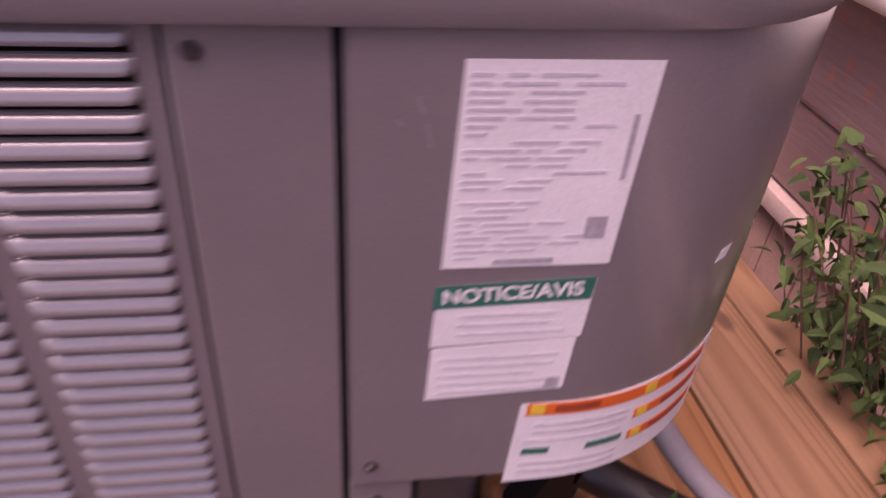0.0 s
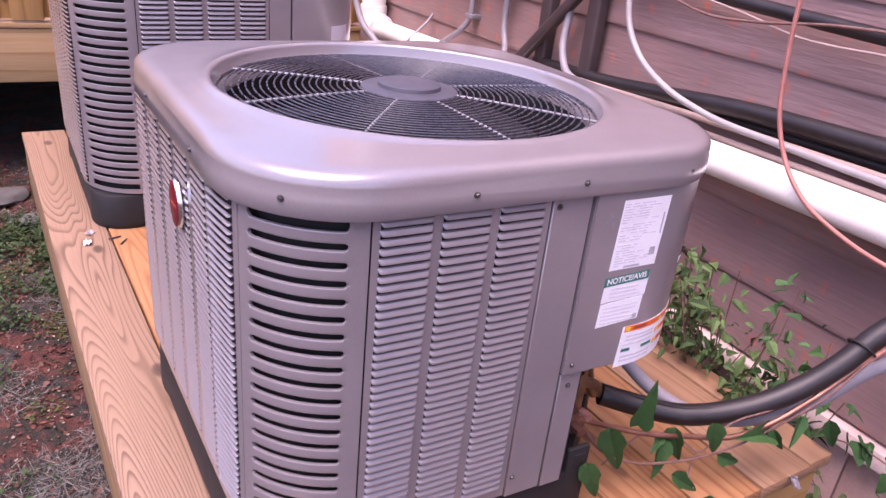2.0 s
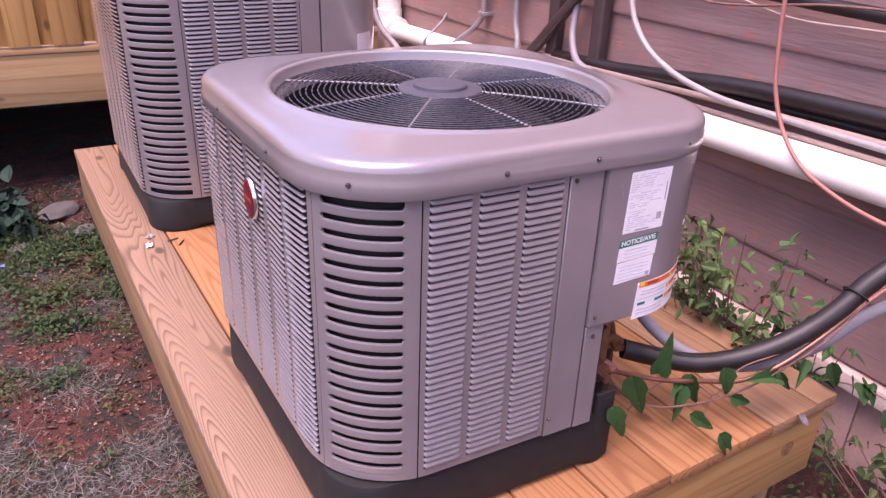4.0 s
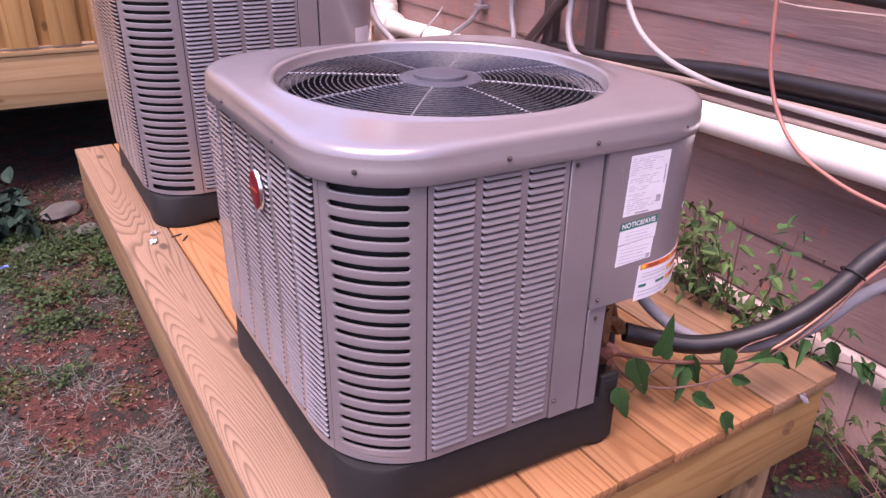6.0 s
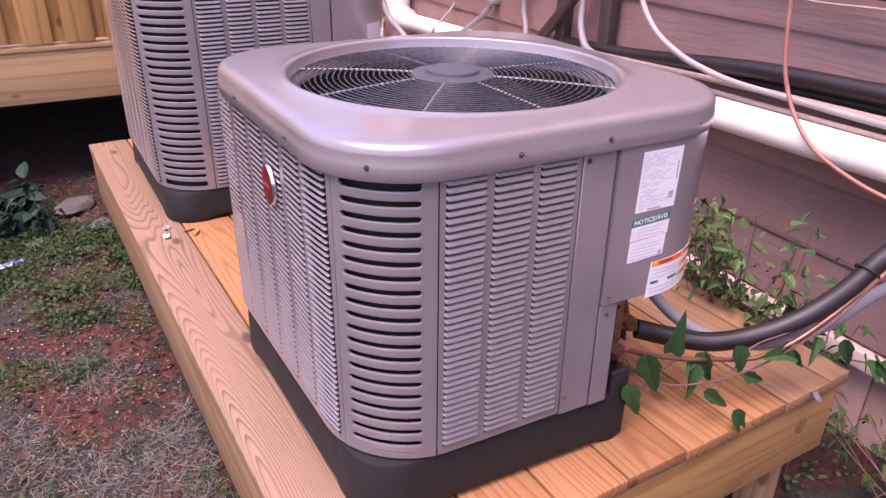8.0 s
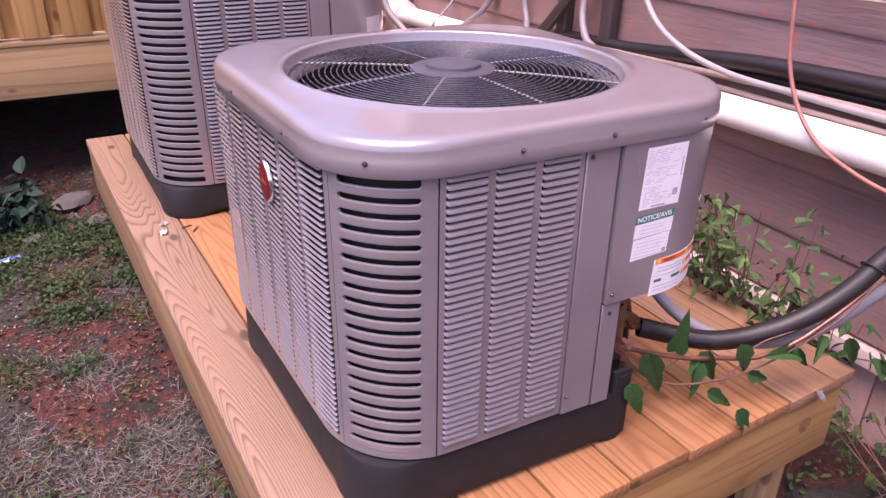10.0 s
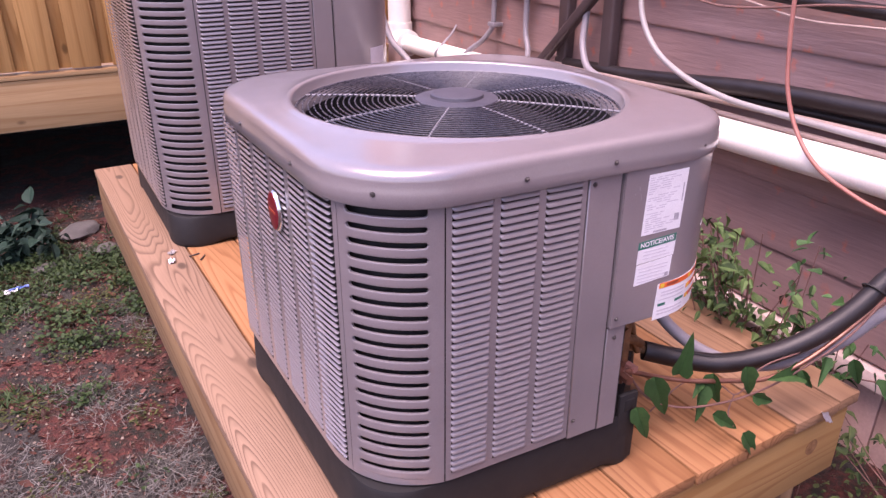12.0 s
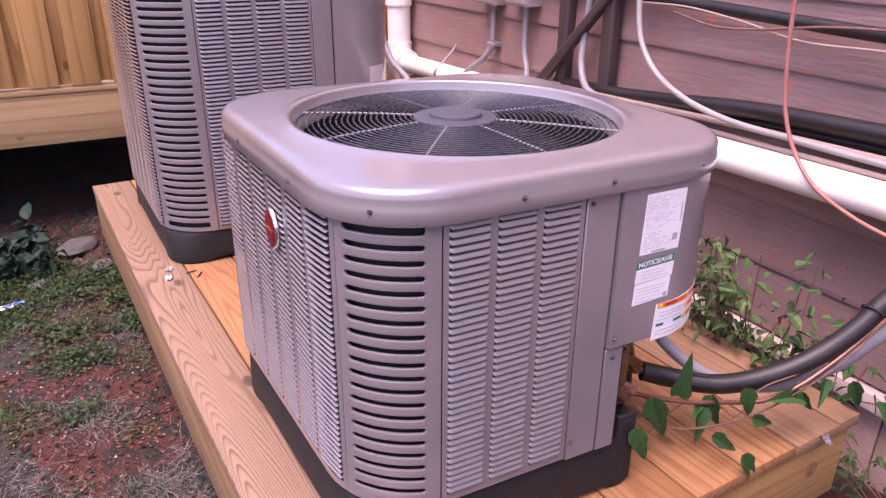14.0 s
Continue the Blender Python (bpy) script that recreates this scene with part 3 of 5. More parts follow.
    bar = corner_bar(r, 206.8, 271.2 - math.degrees((r - s_slot1) / r), slot_pitch - 0.0003, slot_pitch * 0.40)
    for k in range(count):
        z = apron - 0.006 - slot_pitch * (k + 0.78)
        if z - slot_pitch * 0.35 > zb + 0.008:
            shared("bar", bar, grille, Matrix.Translation((r, r, z)))
    # the other two sides, plain
    back = bmesh.new()
    pts = [(x, y) for x, y in outline(w, d, r, 10)]
    side = [p for p in pts if p[1] >= 0.33 and not (p[0] < r and p[1] < d - r + 0.095)]
    vs = [[back.verts.new((x, y, z)) for x, y in side] for z in (zb, apron + 0.004)]
    for k in range(len(side) - 1):
        back.faces.new((vs[0][k], vs[0][k + 1], vs[1][k + 1], vs[1][k]))
    back.normal_update()
    bmesh.ops.solidify(back, geom=list(back.faces), thickness=0.003)
    part("rear_panel", back, paint, unit)
    # post strip and control box cover
    post = box((post_left - 0.0025, -0.0018, zb - 0.005), (box_left - 0.0025, 0.004, apron + 0.004), 0.0012, 1)
    add_box(post, (box_left + 0.0028, -0.0012, zb - 0.008), (box_left + 0.052, 0.004, box_z - 0.004), 0.0006, 1)
    # Added dark strip behind the joint; its colour is the gap's shade.
    part("seam_strip", box((box_left - 0.02, 0.0045, zb), (box_left + 0.06, 0.0065, apron)), shade_backing, unit)
    part("corner_post", post, paint, unit)
    cover = sheet(box_left + 0.0047, w - r + r * math.pi / 2 + 0.16, box_z, apron + 0.004, w, r, 0.0045, 0.0022, 40)
    merge(cover, sheet(box_left + 0.003, box_left + 0.0045, box_z, apron + 0.004, w, r, -0.0042, 0.0086, 1))
    part("control_box_cover", cover, paint, unit)
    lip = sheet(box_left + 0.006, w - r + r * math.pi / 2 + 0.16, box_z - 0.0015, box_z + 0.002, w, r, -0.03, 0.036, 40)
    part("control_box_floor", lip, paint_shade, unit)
    for s, z in ((box_left + 0.018, box_z + 0.022), (box_left + 0.024, box_z - 0.03)):
        screw(unit, (s, -0.0068 if z > box_z else -0.0012, z), (0, -1, 0), 0.0034)
    screw(unit, (post_left + 0.0105, -0.0018, apron - 0.016), (0, -1, 0))
    screw(unit, (post_left + 0.0085, -0.0018, zb + 0.044), (0, -1, 0))
    # top cover: rounded square outside, round mouth inside
    c = (w / 2, d / 2)
    R = min(w, d) * 0.412
    per = []
    n = 96
    for k in range(n):
        a = math.tau * k / n
        per.append((math.cos(a), math.sin(a)))

    def reach(ux, uy, inset):
        """Distance from the middle to the rounded outline, grown or shrunk by inset."""
        hw, hd, rr = w / 2 - inset, d / 2 - inset, max(r - inset * 0.75, 0.02)
        lo_, hi_ = 0.0, w
        for _ in range(26):
            t_ = (lo_ + hi_) / 2
            qx, qy = abs(ux * t_) - (hw - rr), abs(uy * t_) - (hd - rr)
            sd = math.hypot(max(qx, 0), max(qy, 0)) + min(max(qx, qy), 0) - rr
            lo_, hi_ = (t_, hi_) if sd < 0 else (lo_, t_)
        return lo_

    rows = []
    for ins, z in ((0.008, apron + 0.002), (-0.011, apron), (-0.012, apron + 0.002), (-0.012, apron + 0.028), (-0.0105, apron + 0.032), (-0.0102, apron + 0.048), (-0.0085, apron + 0.056), (-0.0045, apron + 0.0625), (0.002, apron + 0.0670), (0.010, apron + 0.0692), (0.022, apron + 0.0702), (0.036, apron + 0.0706)):
        rows.append([(c[0] + ux * reach(ux, uy, ins), c[1] + uy * reach(ux, uy, ins), z) for ux, uy in per])
    for f in (0.35, 0.75):
        rows.append([(c[0] + ux * ((1 - f) * reach(ux, uy, 0.036) + f * (R + 0.020)), c[1] + uy * ((1 - f) * reach(ux, uy, 0.036) + f * (R + 0.020)), apron + 0.0706 + 0.004 * f) for ux, uy in per])
    for rad, z in ((R + 0.018, 0.0748), (R + 0.014, 0.0772), (R + 0.009, 0.0778), (R + 0.004, 0.0768), (R + 0.001, 0.0740), (R, 0.070), (R - 0.003, 0.056), (R - 0.008, 0.046), (R - 0.014, 0.040), (R - 0.018, 0.02)):
        rows.append([(c[0] + ux * rad, c[1] + uy * rad, apron + z) for ux, uy in per])
    part("top_cover", skin(rows), paint, unit)
    for x, y, ax in ((0.330, -0.012, (0, -1, 0)), (0.538, -0.012, (0, -1, 0)), (0.837 * w, -0.004, (0.1, -0.99, 0))):
        if x < w - r + 0.05:
            screw(unit, (x, y, apron + 0.026), ax, 0.0036)
    screw(unit, (r - (r + 0.012) * math.sin(radians(44)), r - (r + 0.012) * math.cos(radians(44)), apron + 0.026), (-math.sin(radians(44)), -math.cos(radians(44)), 0), 0.0036)
    for y in (0.30 * d, 0.66 * d):
        screw(unit, (-0.012, y, apron + 0.026), (-1, 0, 0), 0.0036)
    # fan guard
    gz = apron + 0.052
    guard = part("fan_guard", tube([(c[0] + (R - 0.006) * math.cos(math.tau * k / 64), c[1] + (R - 0.006) * math.sin(math.tau * k / 64), gz - 0.003) for k in range(64)], 0.003, 8, closed=True), wire_mat, unit, "black wire fan guard of concentric rings")
    rings = 20

    def dome(rad):
        return gz + 0.012 * (1 - (rad / R) ** 2)

    for k in range(rings):
        rad = 0.103 + (R - 0.022 - 0.103) * k / (rings - 1)
        part("ring", tube([(c[0] + rad * math.cos(math.tau * j / 72), c[1] + rad * math.sin(math.tau * j / 72), dome(rad)) for j in range(72)], 0.0018, 6, closed=True), wire_mat, guard)
    for k in range(8):
        a = radians(4.0 + 45 * k)
        part("spoke", tube([(c[0] + rad * math.cos(a), c[1] + rad * math.sin(a), dome(rad) - 0.0018) for rad in (0.06, 0.16, 0.26, R - 0.004)], 0.0028, 6, 3), spoke_mat, guard)
    hub = lathe([(0.0, 0.012), (0.052, 0.012), (0.058, 0.0115), (0.062, 0.010), (0.0635, 0.003), (0.090, 0.002), (0.097, 0.0), (0.099, -0.006), (0.085, -0.012), (0.0, -0.012)], (c[0], c[1], dome(0) + 0.0), 56)
    part("motor_cover", hub, hub_mat, guard, "grey round motor cover")
    fan = bmesh.new()
    for k in range(3):
        a0 = radians(20 + 120 * k)
        vs = []
        for i in range(9):
            rad = 0.07 + (R - 0.05 - 0.07) * i / 8
            row = []
            for j in range(7):
                u = j / 6 - 0.5
                a = a0 + u * (1.25 + 0.15 * i / 8)
                row.append(fan.verts.new((c[0] + rad * math.cos(a), c[1] + rad * math.sin(a), gz - 0.085 + u * 0.08 + 0.02 * u * u)))
            vs.append(row)
        for p, q in zip(vs, vs[1:]):
            for j in range(6):
                fan.faces.new((p[j], p[j + 1], q[j + 1], q[j]))
    fan.normal_update()
    bmesh.ops.solidify(fan, geom=list(fan.faces), thickness=0.002)
    disc(fan, (c[0], c[1], gz - 0.10), (0, 0, 1), 0.075, 0.07, 32, 0.004)
    part("fan", fan, blade_mat, unit, "three-bladed fan under the guard, darkened for the shade there")
    # Added dark sleeve that keeps sky light out of the inside.
    shroud = bmesh.new()
    ring_a = [[(c[0] + rad * math.cos(math.tau * k / 64), c[1] + rad * math.sin(math.tau * k / 64), z) for k in range(64)] for rad, z in ((R - 0.018, apron + 0.02), (R - 0.02, apron - 0.10), (R - 0.006, apron - 0.105))]
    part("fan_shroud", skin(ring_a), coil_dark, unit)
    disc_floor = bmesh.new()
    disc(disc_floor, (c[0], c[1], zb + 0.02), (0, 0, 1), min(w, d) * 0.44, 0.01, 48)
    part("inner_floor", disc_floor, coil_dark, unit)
    # oval badge on the side panel
    if labels:
        bz, by = 0.664, 0.427
        for nm, mat, a, b_, t0, t1 in (("badge", chrome, 0.036, 0.048, 0.0, 0.008), ("badge_face", badge_red, 0.0315, 0.0435, 0.0078, 0.0095)):
            bm = bmesh.new()
            rr_ = []
            for t_, f in ((t0, 1.0), ((t0 + t1) / 2, 1.0), (t1, 0.94)):
                rr_.append([(-0.004 - t_, by + a * f * math.cos(math.tau * k / 40), bz + b_ * f * math.sin(math.tau * k / 40)) for k in range(40)])
            bm = skin(rr_, True)
            if nm == "badge":
                badge = part(nm, bm, mat, unit, "oval red badge with chrome rim")
            else:
                part(nm, bm, mat, badge)
        bar_bm = box((-0.0142, by - 0.02, bz - 0.003), (-0.0134, by + 0.02, bz + 0.003))
        part("badge_mark", bar_bm, rust_print, badge)
    # the body stands slightly out of square: lean its sides
    if lean:
        done = set()
        for ob in unit.children_recursive:
            p = ob.matrix_basis.translation
            if p.length > 1e-6 or ob.name.startswith(("louver", "bar")):
                if ob.name.startswith("louver"):
                    ax = ob.matrix_basis.col[0].to_3d()
                    turned = Vector((ax.x - lean * ax.y, ax.y, 0))
                    ob.matrix_basis = Matrix.Translation((p.x + lean * (0.75 - p.y), p.y, p.z)) @ pose(0, 0, 0, 0, 0, math.degrees(math.atan2(turned.y, turned.x)))
                else:
                    ob.matrix_basis = Matrix.Translation((p.x + lean * (0.75 - p.y), p.y, p.z))
                    if ob.data.name not in done:
                        done.add(ob.data.name)
                        ob.data.transform(Matrix(((1, -lean, 0, 0), (0, 1, 0, 0), (0, 0, 1, 0), (0, 0, 0, 1))))
            elif ob.data.name not in done:
                done.add(ob.data.name)
                ob.data.transform(Matrix(((1, -lean, 0, lean * 0.75), (0, 1, 0, 0), (0, 0, 1, 0), (0, 0, 0, 1))))
    return unit, apron


W1, D1, H1, R1 = 0.930, 0.925, 0.882, 0.20
LEAN = 0.05
unit_1, apron_1 = condenser(Matrix.Identity(4), "square taupe air conditioner unit with louvered sides and warning stickers", W1, D1, H1, R1, 0.0305, 0.0153, 3, 0.017, 6, 0.570, 0.489, 0.425, True, seam=0.168, lean=LEAN)
unit_2, apron_2 = condenser(pose(-0.068, 1.80, 0, 0, 0, DECK_TURN - 1.0), "taller taupe air conditioner unit standing behind the other", 1.03, 1.0, 1.28, 0.21, 0.0306, 0.0162, 4, 0.02, 6, 0.730, 0.652, 0.51, False, 0.128, 0.196)

# stickers on the control box
OFF = 0.0069
SHIFT = LEAN * 0.75


def sticker(s0, s1, z0, z1, off, thick, n, skew=0.0, rise=0.0):
    """A sheet on the near unit's skin, placed by x on the front, leaning with the body."""
    bm = sheet(s0 - SHIFT, s1 - SHIFT, z0, z1, W1, R1, off, thick, n, skew, rise)
    bm.transform(Matrix(((1, -LEAN, 0, SHIFT), (0, 1, 0, 0), (0, 0, 1, 0), (0, 0, 0, 1))))
    return bm

def print_bars(parent, off, rows, mat):
    """Printed lines too small to read: thin flat bars (s0, s1, z0, z1)."""
    for s0, s1, z0, z1 in rows:
        part("print", sticker(s0, s1, z0, z1, off, 0.0003, 16), mat, parent)


rating = part("rating_label", sticker(0.668, 0.776, 0.637, 0.773, OFF, 0.0004, 16, 0.004), paper, unit_1, "white printed rating label")
rows = random.Random(4)
bars = []
for k in range(25):
    z = 0.766 - k * 0.0050
    s = 0.674
    while s < 0.758:
        length = rows.uniform(0.008, 0.034)
        if rows.random() < (0.85 if s < 0.725 else 0.42):
            bars.append((s + 0.001, min(s + length, 0.760), z - 0.0020, z))
        s += length + rows.uniform(0.003, 0.010)
print_bars(rating, OFF + 0.0005, bars, ink_pale)
print_bars(rating, OFF + 0.0006, [(0.7695, 0.7725, 0.700, 0.742), (0.755, 0.768, 0.658, 0.674), (0.700, 0.738, 0.6395, 0.6435)], ink_grey)
notice = part("notice_label", sticker(0.6645, 0.7690, 0.5700, 0.6220, OFF, 0.0004, 12, 0.002, 0.004), paper, unit_1, "white notice label with green heading")
lower = part("notice_label", sticker(0.6635, 0.7640, 0.5180, 0.5680, OFF + 0.0003, 0.0004, 12, 0.002, 0.005), paper, unit_1, "second white notice label below the first")
part("heading", sticker(0.6642, 0.7695, 0.6040, 0.6225, OFF + 0.0005, 0.0003, 8, 0.001, 0.004), green_print, notice, "green heading band")
text = bpy.data.curves.new("heading_text", "FONT")
text.body, text.size, text.align_x, text.align_y = "NOTICE/AVIS", 0.0165, "CENTER", "CENTER"
text.offset, text.space_character = 0.0005, 1.0
t_ob = new("heading_text", text)
bpy.context.view_layer.update()
t_me = bpy.data.meshes.new_from_object(t_ob)
bpy.data.objects.remove(t_ob)
t_me.materials.clear()
t_me.materials.append(paper)
xs = [v.co.x for v in t_me.vertices]
fit_w = 0.093 / (max(xs) - min(xs))
t_me.transform(Matrix.Diagonal((fit_w, min(fit_w, 1.0), 1, 1)))
heading = new("heading_text", t_me)
heading.parent = notice
heading.matrix_local = pose(0.7168, -(OFF + 0.0011), 0.6153, 90, -2.2, 0)
bars = []
for k in range(9):
    z = 0.5980 - k * 0.0082 - (0.006 if k > 3 else 0)
    a = rows.uniform(0.6690, 0.6830)
    bars.append((a, rows.uniform(0.7380, 0.7610), z - 0.0022, z))
print_bars(notice, OFF + 0.0005, [b for b in bars if b[2] > 0.575], ink_pale)
print_bars(lower, OFF + 0.0008, [b for b in bars if b[3] < 0.566], ink_pale)
print_bars(lower, OFF + 0.0009, [(0.7500, 0.7600, 0.5250, 0.5350)], ink_grey)
warn = part("warning_label", sticker(0.7320, 0.9260, 0.4140, 0.5060, OFF, 0.0004, 30, 0.004, 0.006), paper, unit_1, "white and orange warning label wrapped round the corner")
print_bars(warn, OFF + 0.0005, [(0.7410, 0.9160, 0.4935, 0.5065)], orange_print)
print_bars(warn, OFF + 0.0005, [(0.8340, 0.9160, 0.4690, 0.4800), (0.8340, 0.9160, 0.4430, 0.4540)], orange_print)
print_bars(warn, OFF + 0.0009, [(0.7630, 0.7980, 0.4970, 0.5040), (0.8690, 0.9090, 0.4970, 0.5045), (0.8630, 0.9090, 0.4715, 0.4780), (0.8570, 0.9060, 0.4455, 0.4520)], rust_print)
print_bars(warn, OFF + 0.0009, [(0.7440, 0.7550, 0.4950, 0.5050), (0.8390, 0.8500, 0.4950, 0.5050), (0.8370, 0.8470, 0.4700, 0.4790), (0.8370, 0.8470, 0.4440, 0.4530)], yellow_print)
print_bars(warn, OFF + 0.0005, [(0.7430, 0.7650, 0.4475, 0.4545), (0.7950, 0.8270, 0.4475, 0.4545)], green_print)
print_bars(warn, OFF + 0.0005, [(0.7490, 0.8270, 0.4800, 0.4840), (0.7490, 0.8270, 0.4720, 0.4760), (0.7430, 0.8230, 0.4620, 0.4650), (0.7430, 0.8250, 0.4340, 0.4380), (0.7430, 0.8250, 0.4250, 0.4290)], ink_pale)
part("smudge", sticker(0.872, 0.884, 0.612, 0.622, OFF, 0.0003, 4, 0.004), paper, unit_1, "scrap of white paper")
for s0, z0, ln in ((0.651, 0.742, 0.010), (0.656, 0.722, 0.014), (0.640, 0.735, 0.004)):
    part("scratch", sticker(s0, s0 + 0.0016, z0, z0 + ln, OFF, 0.0002, 2, -0.003), conduit_grey, unit_1, "pale scratch in the paint")
label_2 = part("rating_label", sheet(0.888, 0.98, 0.662, 0.731, 1.03, 0.21, OFF, 0.0004, 14), ink_pale, unit_2, "faded grey label")

# service valves and refrigerant lines of the near unit
valve = bmesh.new()
tube([(0.735, 0.125, 0.30), (0.735, 0.125, 0.385)], 0.013, 10, 0, bm=valve)
tube([(0.76, 0.135, 0.345), (0.82, 0.15, 0.30), (0.84, 0.15, 0.24), (0.86, 0.152, 0.205)], 0.011, 10, 6, bm=valve)
disc(valve, (0.735, 0.125, 0.38), (0, 0, 1), 0.019, 0.022, 6)
disc(valve, (0.725, 0.09, 0.34), (0.2, -1, 0.1), 0.014, 0.03, 6)
add_box(valve, (0.748, 0.092, 0.175), (0.776, 0.116, 0.345), 0.008)
disc(valve, (0.762, 0.104, 0.345), (0, 0, 1), 0.018, 0.014, 6)
tube([(0.765, 0.105, 0.292), (0.82, 0.13, 0.262), (0.87, 0.155, 0.222)], 0.0125, 12, 6, bm=valve)
part("suction_valve", valve, brass, unit_1, "tarnished brass service valve")
valve = bmesh.new()
tube([(0.715, 0.07, 0.24), (0.735, 0.07, 0.225), (0.77, 0.075, 0.215)], 0.010, 10, 6, bm=valve)
disc(valve, (0.725, 0.07, 0.205), (0, 0, 1), 0.016, 0.05, 6)
disc(valve, (0.725, 0.058, 0.228), (0, -1, 0), 0.012, 0.03, 6)
part("liquid_valve", valve, copper, unit_1, "copper service valve")

cap = disc(bmesh.new(), (0.772, 0.092, 0.222), (0.2, -1, 0), 0.013, 0.026, 6, 0.002)
part("valve_cap", cap, valve_cap_mat, unit_1, "pinkish copper valve cap")

# ---- platform frame ----
DL = DECK_L
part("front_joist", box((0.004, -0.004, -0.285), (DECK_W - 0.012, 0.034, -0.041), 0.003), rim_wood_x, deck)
part("knot", disc(disc(bmesh.new(), (1.476, -0.0035, -0.150), (0, -1, 0), 0.026, 0.0014, 24), (1.478, -0.0045, -0.150), (0, -1, 0), 0.014, 0.0012, 20), knot_wood, deck, "round dark knot")
part("rear_joist", box((0.03, DL - 0.056, -0.215), (DECK_W - 0.012, DL - 0.018, -0.041), 0.003), rim_wood_x, deck)
part("side_joist", box((0.004, 0.0345, -0.270), (0.042, DL - 0.0, -0.039), 0.003), rim_wood, deck)
part("side_joist", box((DECK_W - 0.05, 0.058, -0.185), (DECK_W - 0.012, DL - 0.058, -0.039), 0.003), rim_wood, deck)
for u in (0.52, 1.05):
    part("inner_joist", box((u, 0.058, -0.185), (u + 0.038, DL - 0.058, -0.04), 0.002), rim_wood, deck)
for u, v in ((0.08, 0.3), (0.08, 1.95), (0.08, 2.95), (1.475, 0.06), (1.46, 1.6), (1.42, 2.95)):
    part("leg", box((u, v, GROUND - 0.06), (u + 0.089, v + 0.089, -0.041), 0.004), post_wood, deck)

# ---- pipes, cables and fittings along the house wall ----
def thing(name, bm, mat, label, category, group=""):
    return tagged(part(name, bm, mat), label, category, group)


drain = empty("drain_pipe", Matrix.Identity(4), "thick white plastic drain pipe running along the house wall", "pipe")
pvc = [(1.815, -3.0, 0.60), (1.815, 0.2, 0.512), (1.81, 1.5, 0.476), (1.80, 3.0, 0.432), (1.80, 3.62, 0.414)]
part("long_pipe", tube(pvc, 0.057, 28, 6), pvc_white, drain)
part("riser", tube([(1.80, 3.70, 0.46), (1.80, 3.70, 2.6)], 0.078, 28, 0), pvc_white, drain)
part("elbow", tube([(1.80, 3.56, 0.416), (1.80, 3.64, 0.418), (1.80, 3.695, 0.46), (1.80, 3.70, 0.54)], 0.086, 28, 8), pvc_white, drain)
part("coupling", tube([(1.80, 3.70, 0.78), (1.80, 3.70, 0.92)], 0.09, 28, 0), pvc_white, drain)
part("coupling", tube([(1.815, -0.55, 0.532), (1.815, -0.68, 0.536)], 0.064, 28, 0), pvc_white, drain)
for y in (3.05,):
    z = 0.432
    part("strap", tube([(1.90, y + 0.02, z + 0.16), (1.86, y, z + 0.12), (1.79, y - 0.01, z + 0.062), (1.735, y - 0.01, z), (1.78, y - 0.01, z - 0.06)], 0.007, 8, 6), conduit_grey, drain, "thin grey hanger strap")

thing("insulated_pipe", tube([(1.86, -3.0, 0.72), (1.862, 0.0, 0.705), (1.865, 0.35, 0.69), (1.865, 0.75, 0.668), (1.87, 1.1, 0.628), (1.875, 1.42, 0.592), (1.88, 1.9, 0.56)], 0.031, 18, 10, wobble=0.02), insulation, "black foam-insulated refrigerant pipe along the house wall", "pipe", "insulated pipes")
thing("insulated_pipe", tube([(1.875, -3.0, 0.985), (1.885, 0.45, 0.978), (1.89, 0.95, 0.995), (1.895, 1.5, 1.01), (1.895, 3.6, 1.05)], 0.023, 16, 10, wobble=0.06), insulation, "upper black foam-insulated pipe along the house wall", "pipe", "insulated pipes")
thing("insulated_pipe", tube([(1.895, -3.0, 0.655), (1.90, 0.2, 0.64), (1.90, 1.0, 0.605), (1.90, 2.0, 0.565)], 0.018, 12, 8, wobble=0.06), insulation, "thin black insulated tube tucked against the siding", "pipe", "insulated pipes")
thing("tube_line", tube([(1.845, -3.0, 0.655), (1.845, 0.2, 0.625), (1.845, 0.9, 0.600), (1.85, 1.4, 0.575), (1.86, 2.0, 0.55)], 0.012, 10, 8), cable_tan, "slim tan plastic tubing above the drain pipe", "tubing", "tubing on the wall")
thing("tube_line", tube([(1.83, -3.0, 0.60), (1.83, 0.2, 0.578), (1.83, 0.9, 0.560), (1.85, 1.4, 0.545), (1.86, 2.0, 0.52)], 0.009, 10, 8), cable_tan, "slim tan plastic tubing above the drain pipe", "tubing", "tubing on the wall")
thing("cable", tube([(1.86, 1.36, 2.4), (1.84, 1.38, 1.4), (1.82, 1.365, 1.02), (1.80, 1.30, 0.84), (1.79, 1.20, 0.745), (1.79, 1.05, 0.675), (1.80, 0.86, 0.632), (1.82, 0.55, 0.617), (1.83, 0.1, 0.617), (1.84, -1.2, 0.63), (1.84, -3, 0.65)], 0.0115, 14, 10), cable_white, "fat off-white cable curving down and along the wall", "cable")
thing("copper_tube", tube([(1.78, 0.60, 2.4), (1.78, 0.60, 1.25), (1.775, 0.595, 1.06), (1.77, 0.575, 0.86), (1.765, 0.545, 0.72), (1.755, 0.475, 0.60), (1.74, 0.37, 0.515), (1.735, 0.22, 0.462), (1.735, 0.0, 0.435), (1.74, -0.3, 0.45), (1.76, -0.8, 0.5), (1.78, -2.0, 0.52)], 0.0072, 10, 10), orange_wire, "bare copper-coloured tube looping down in front of the wall", "tube")
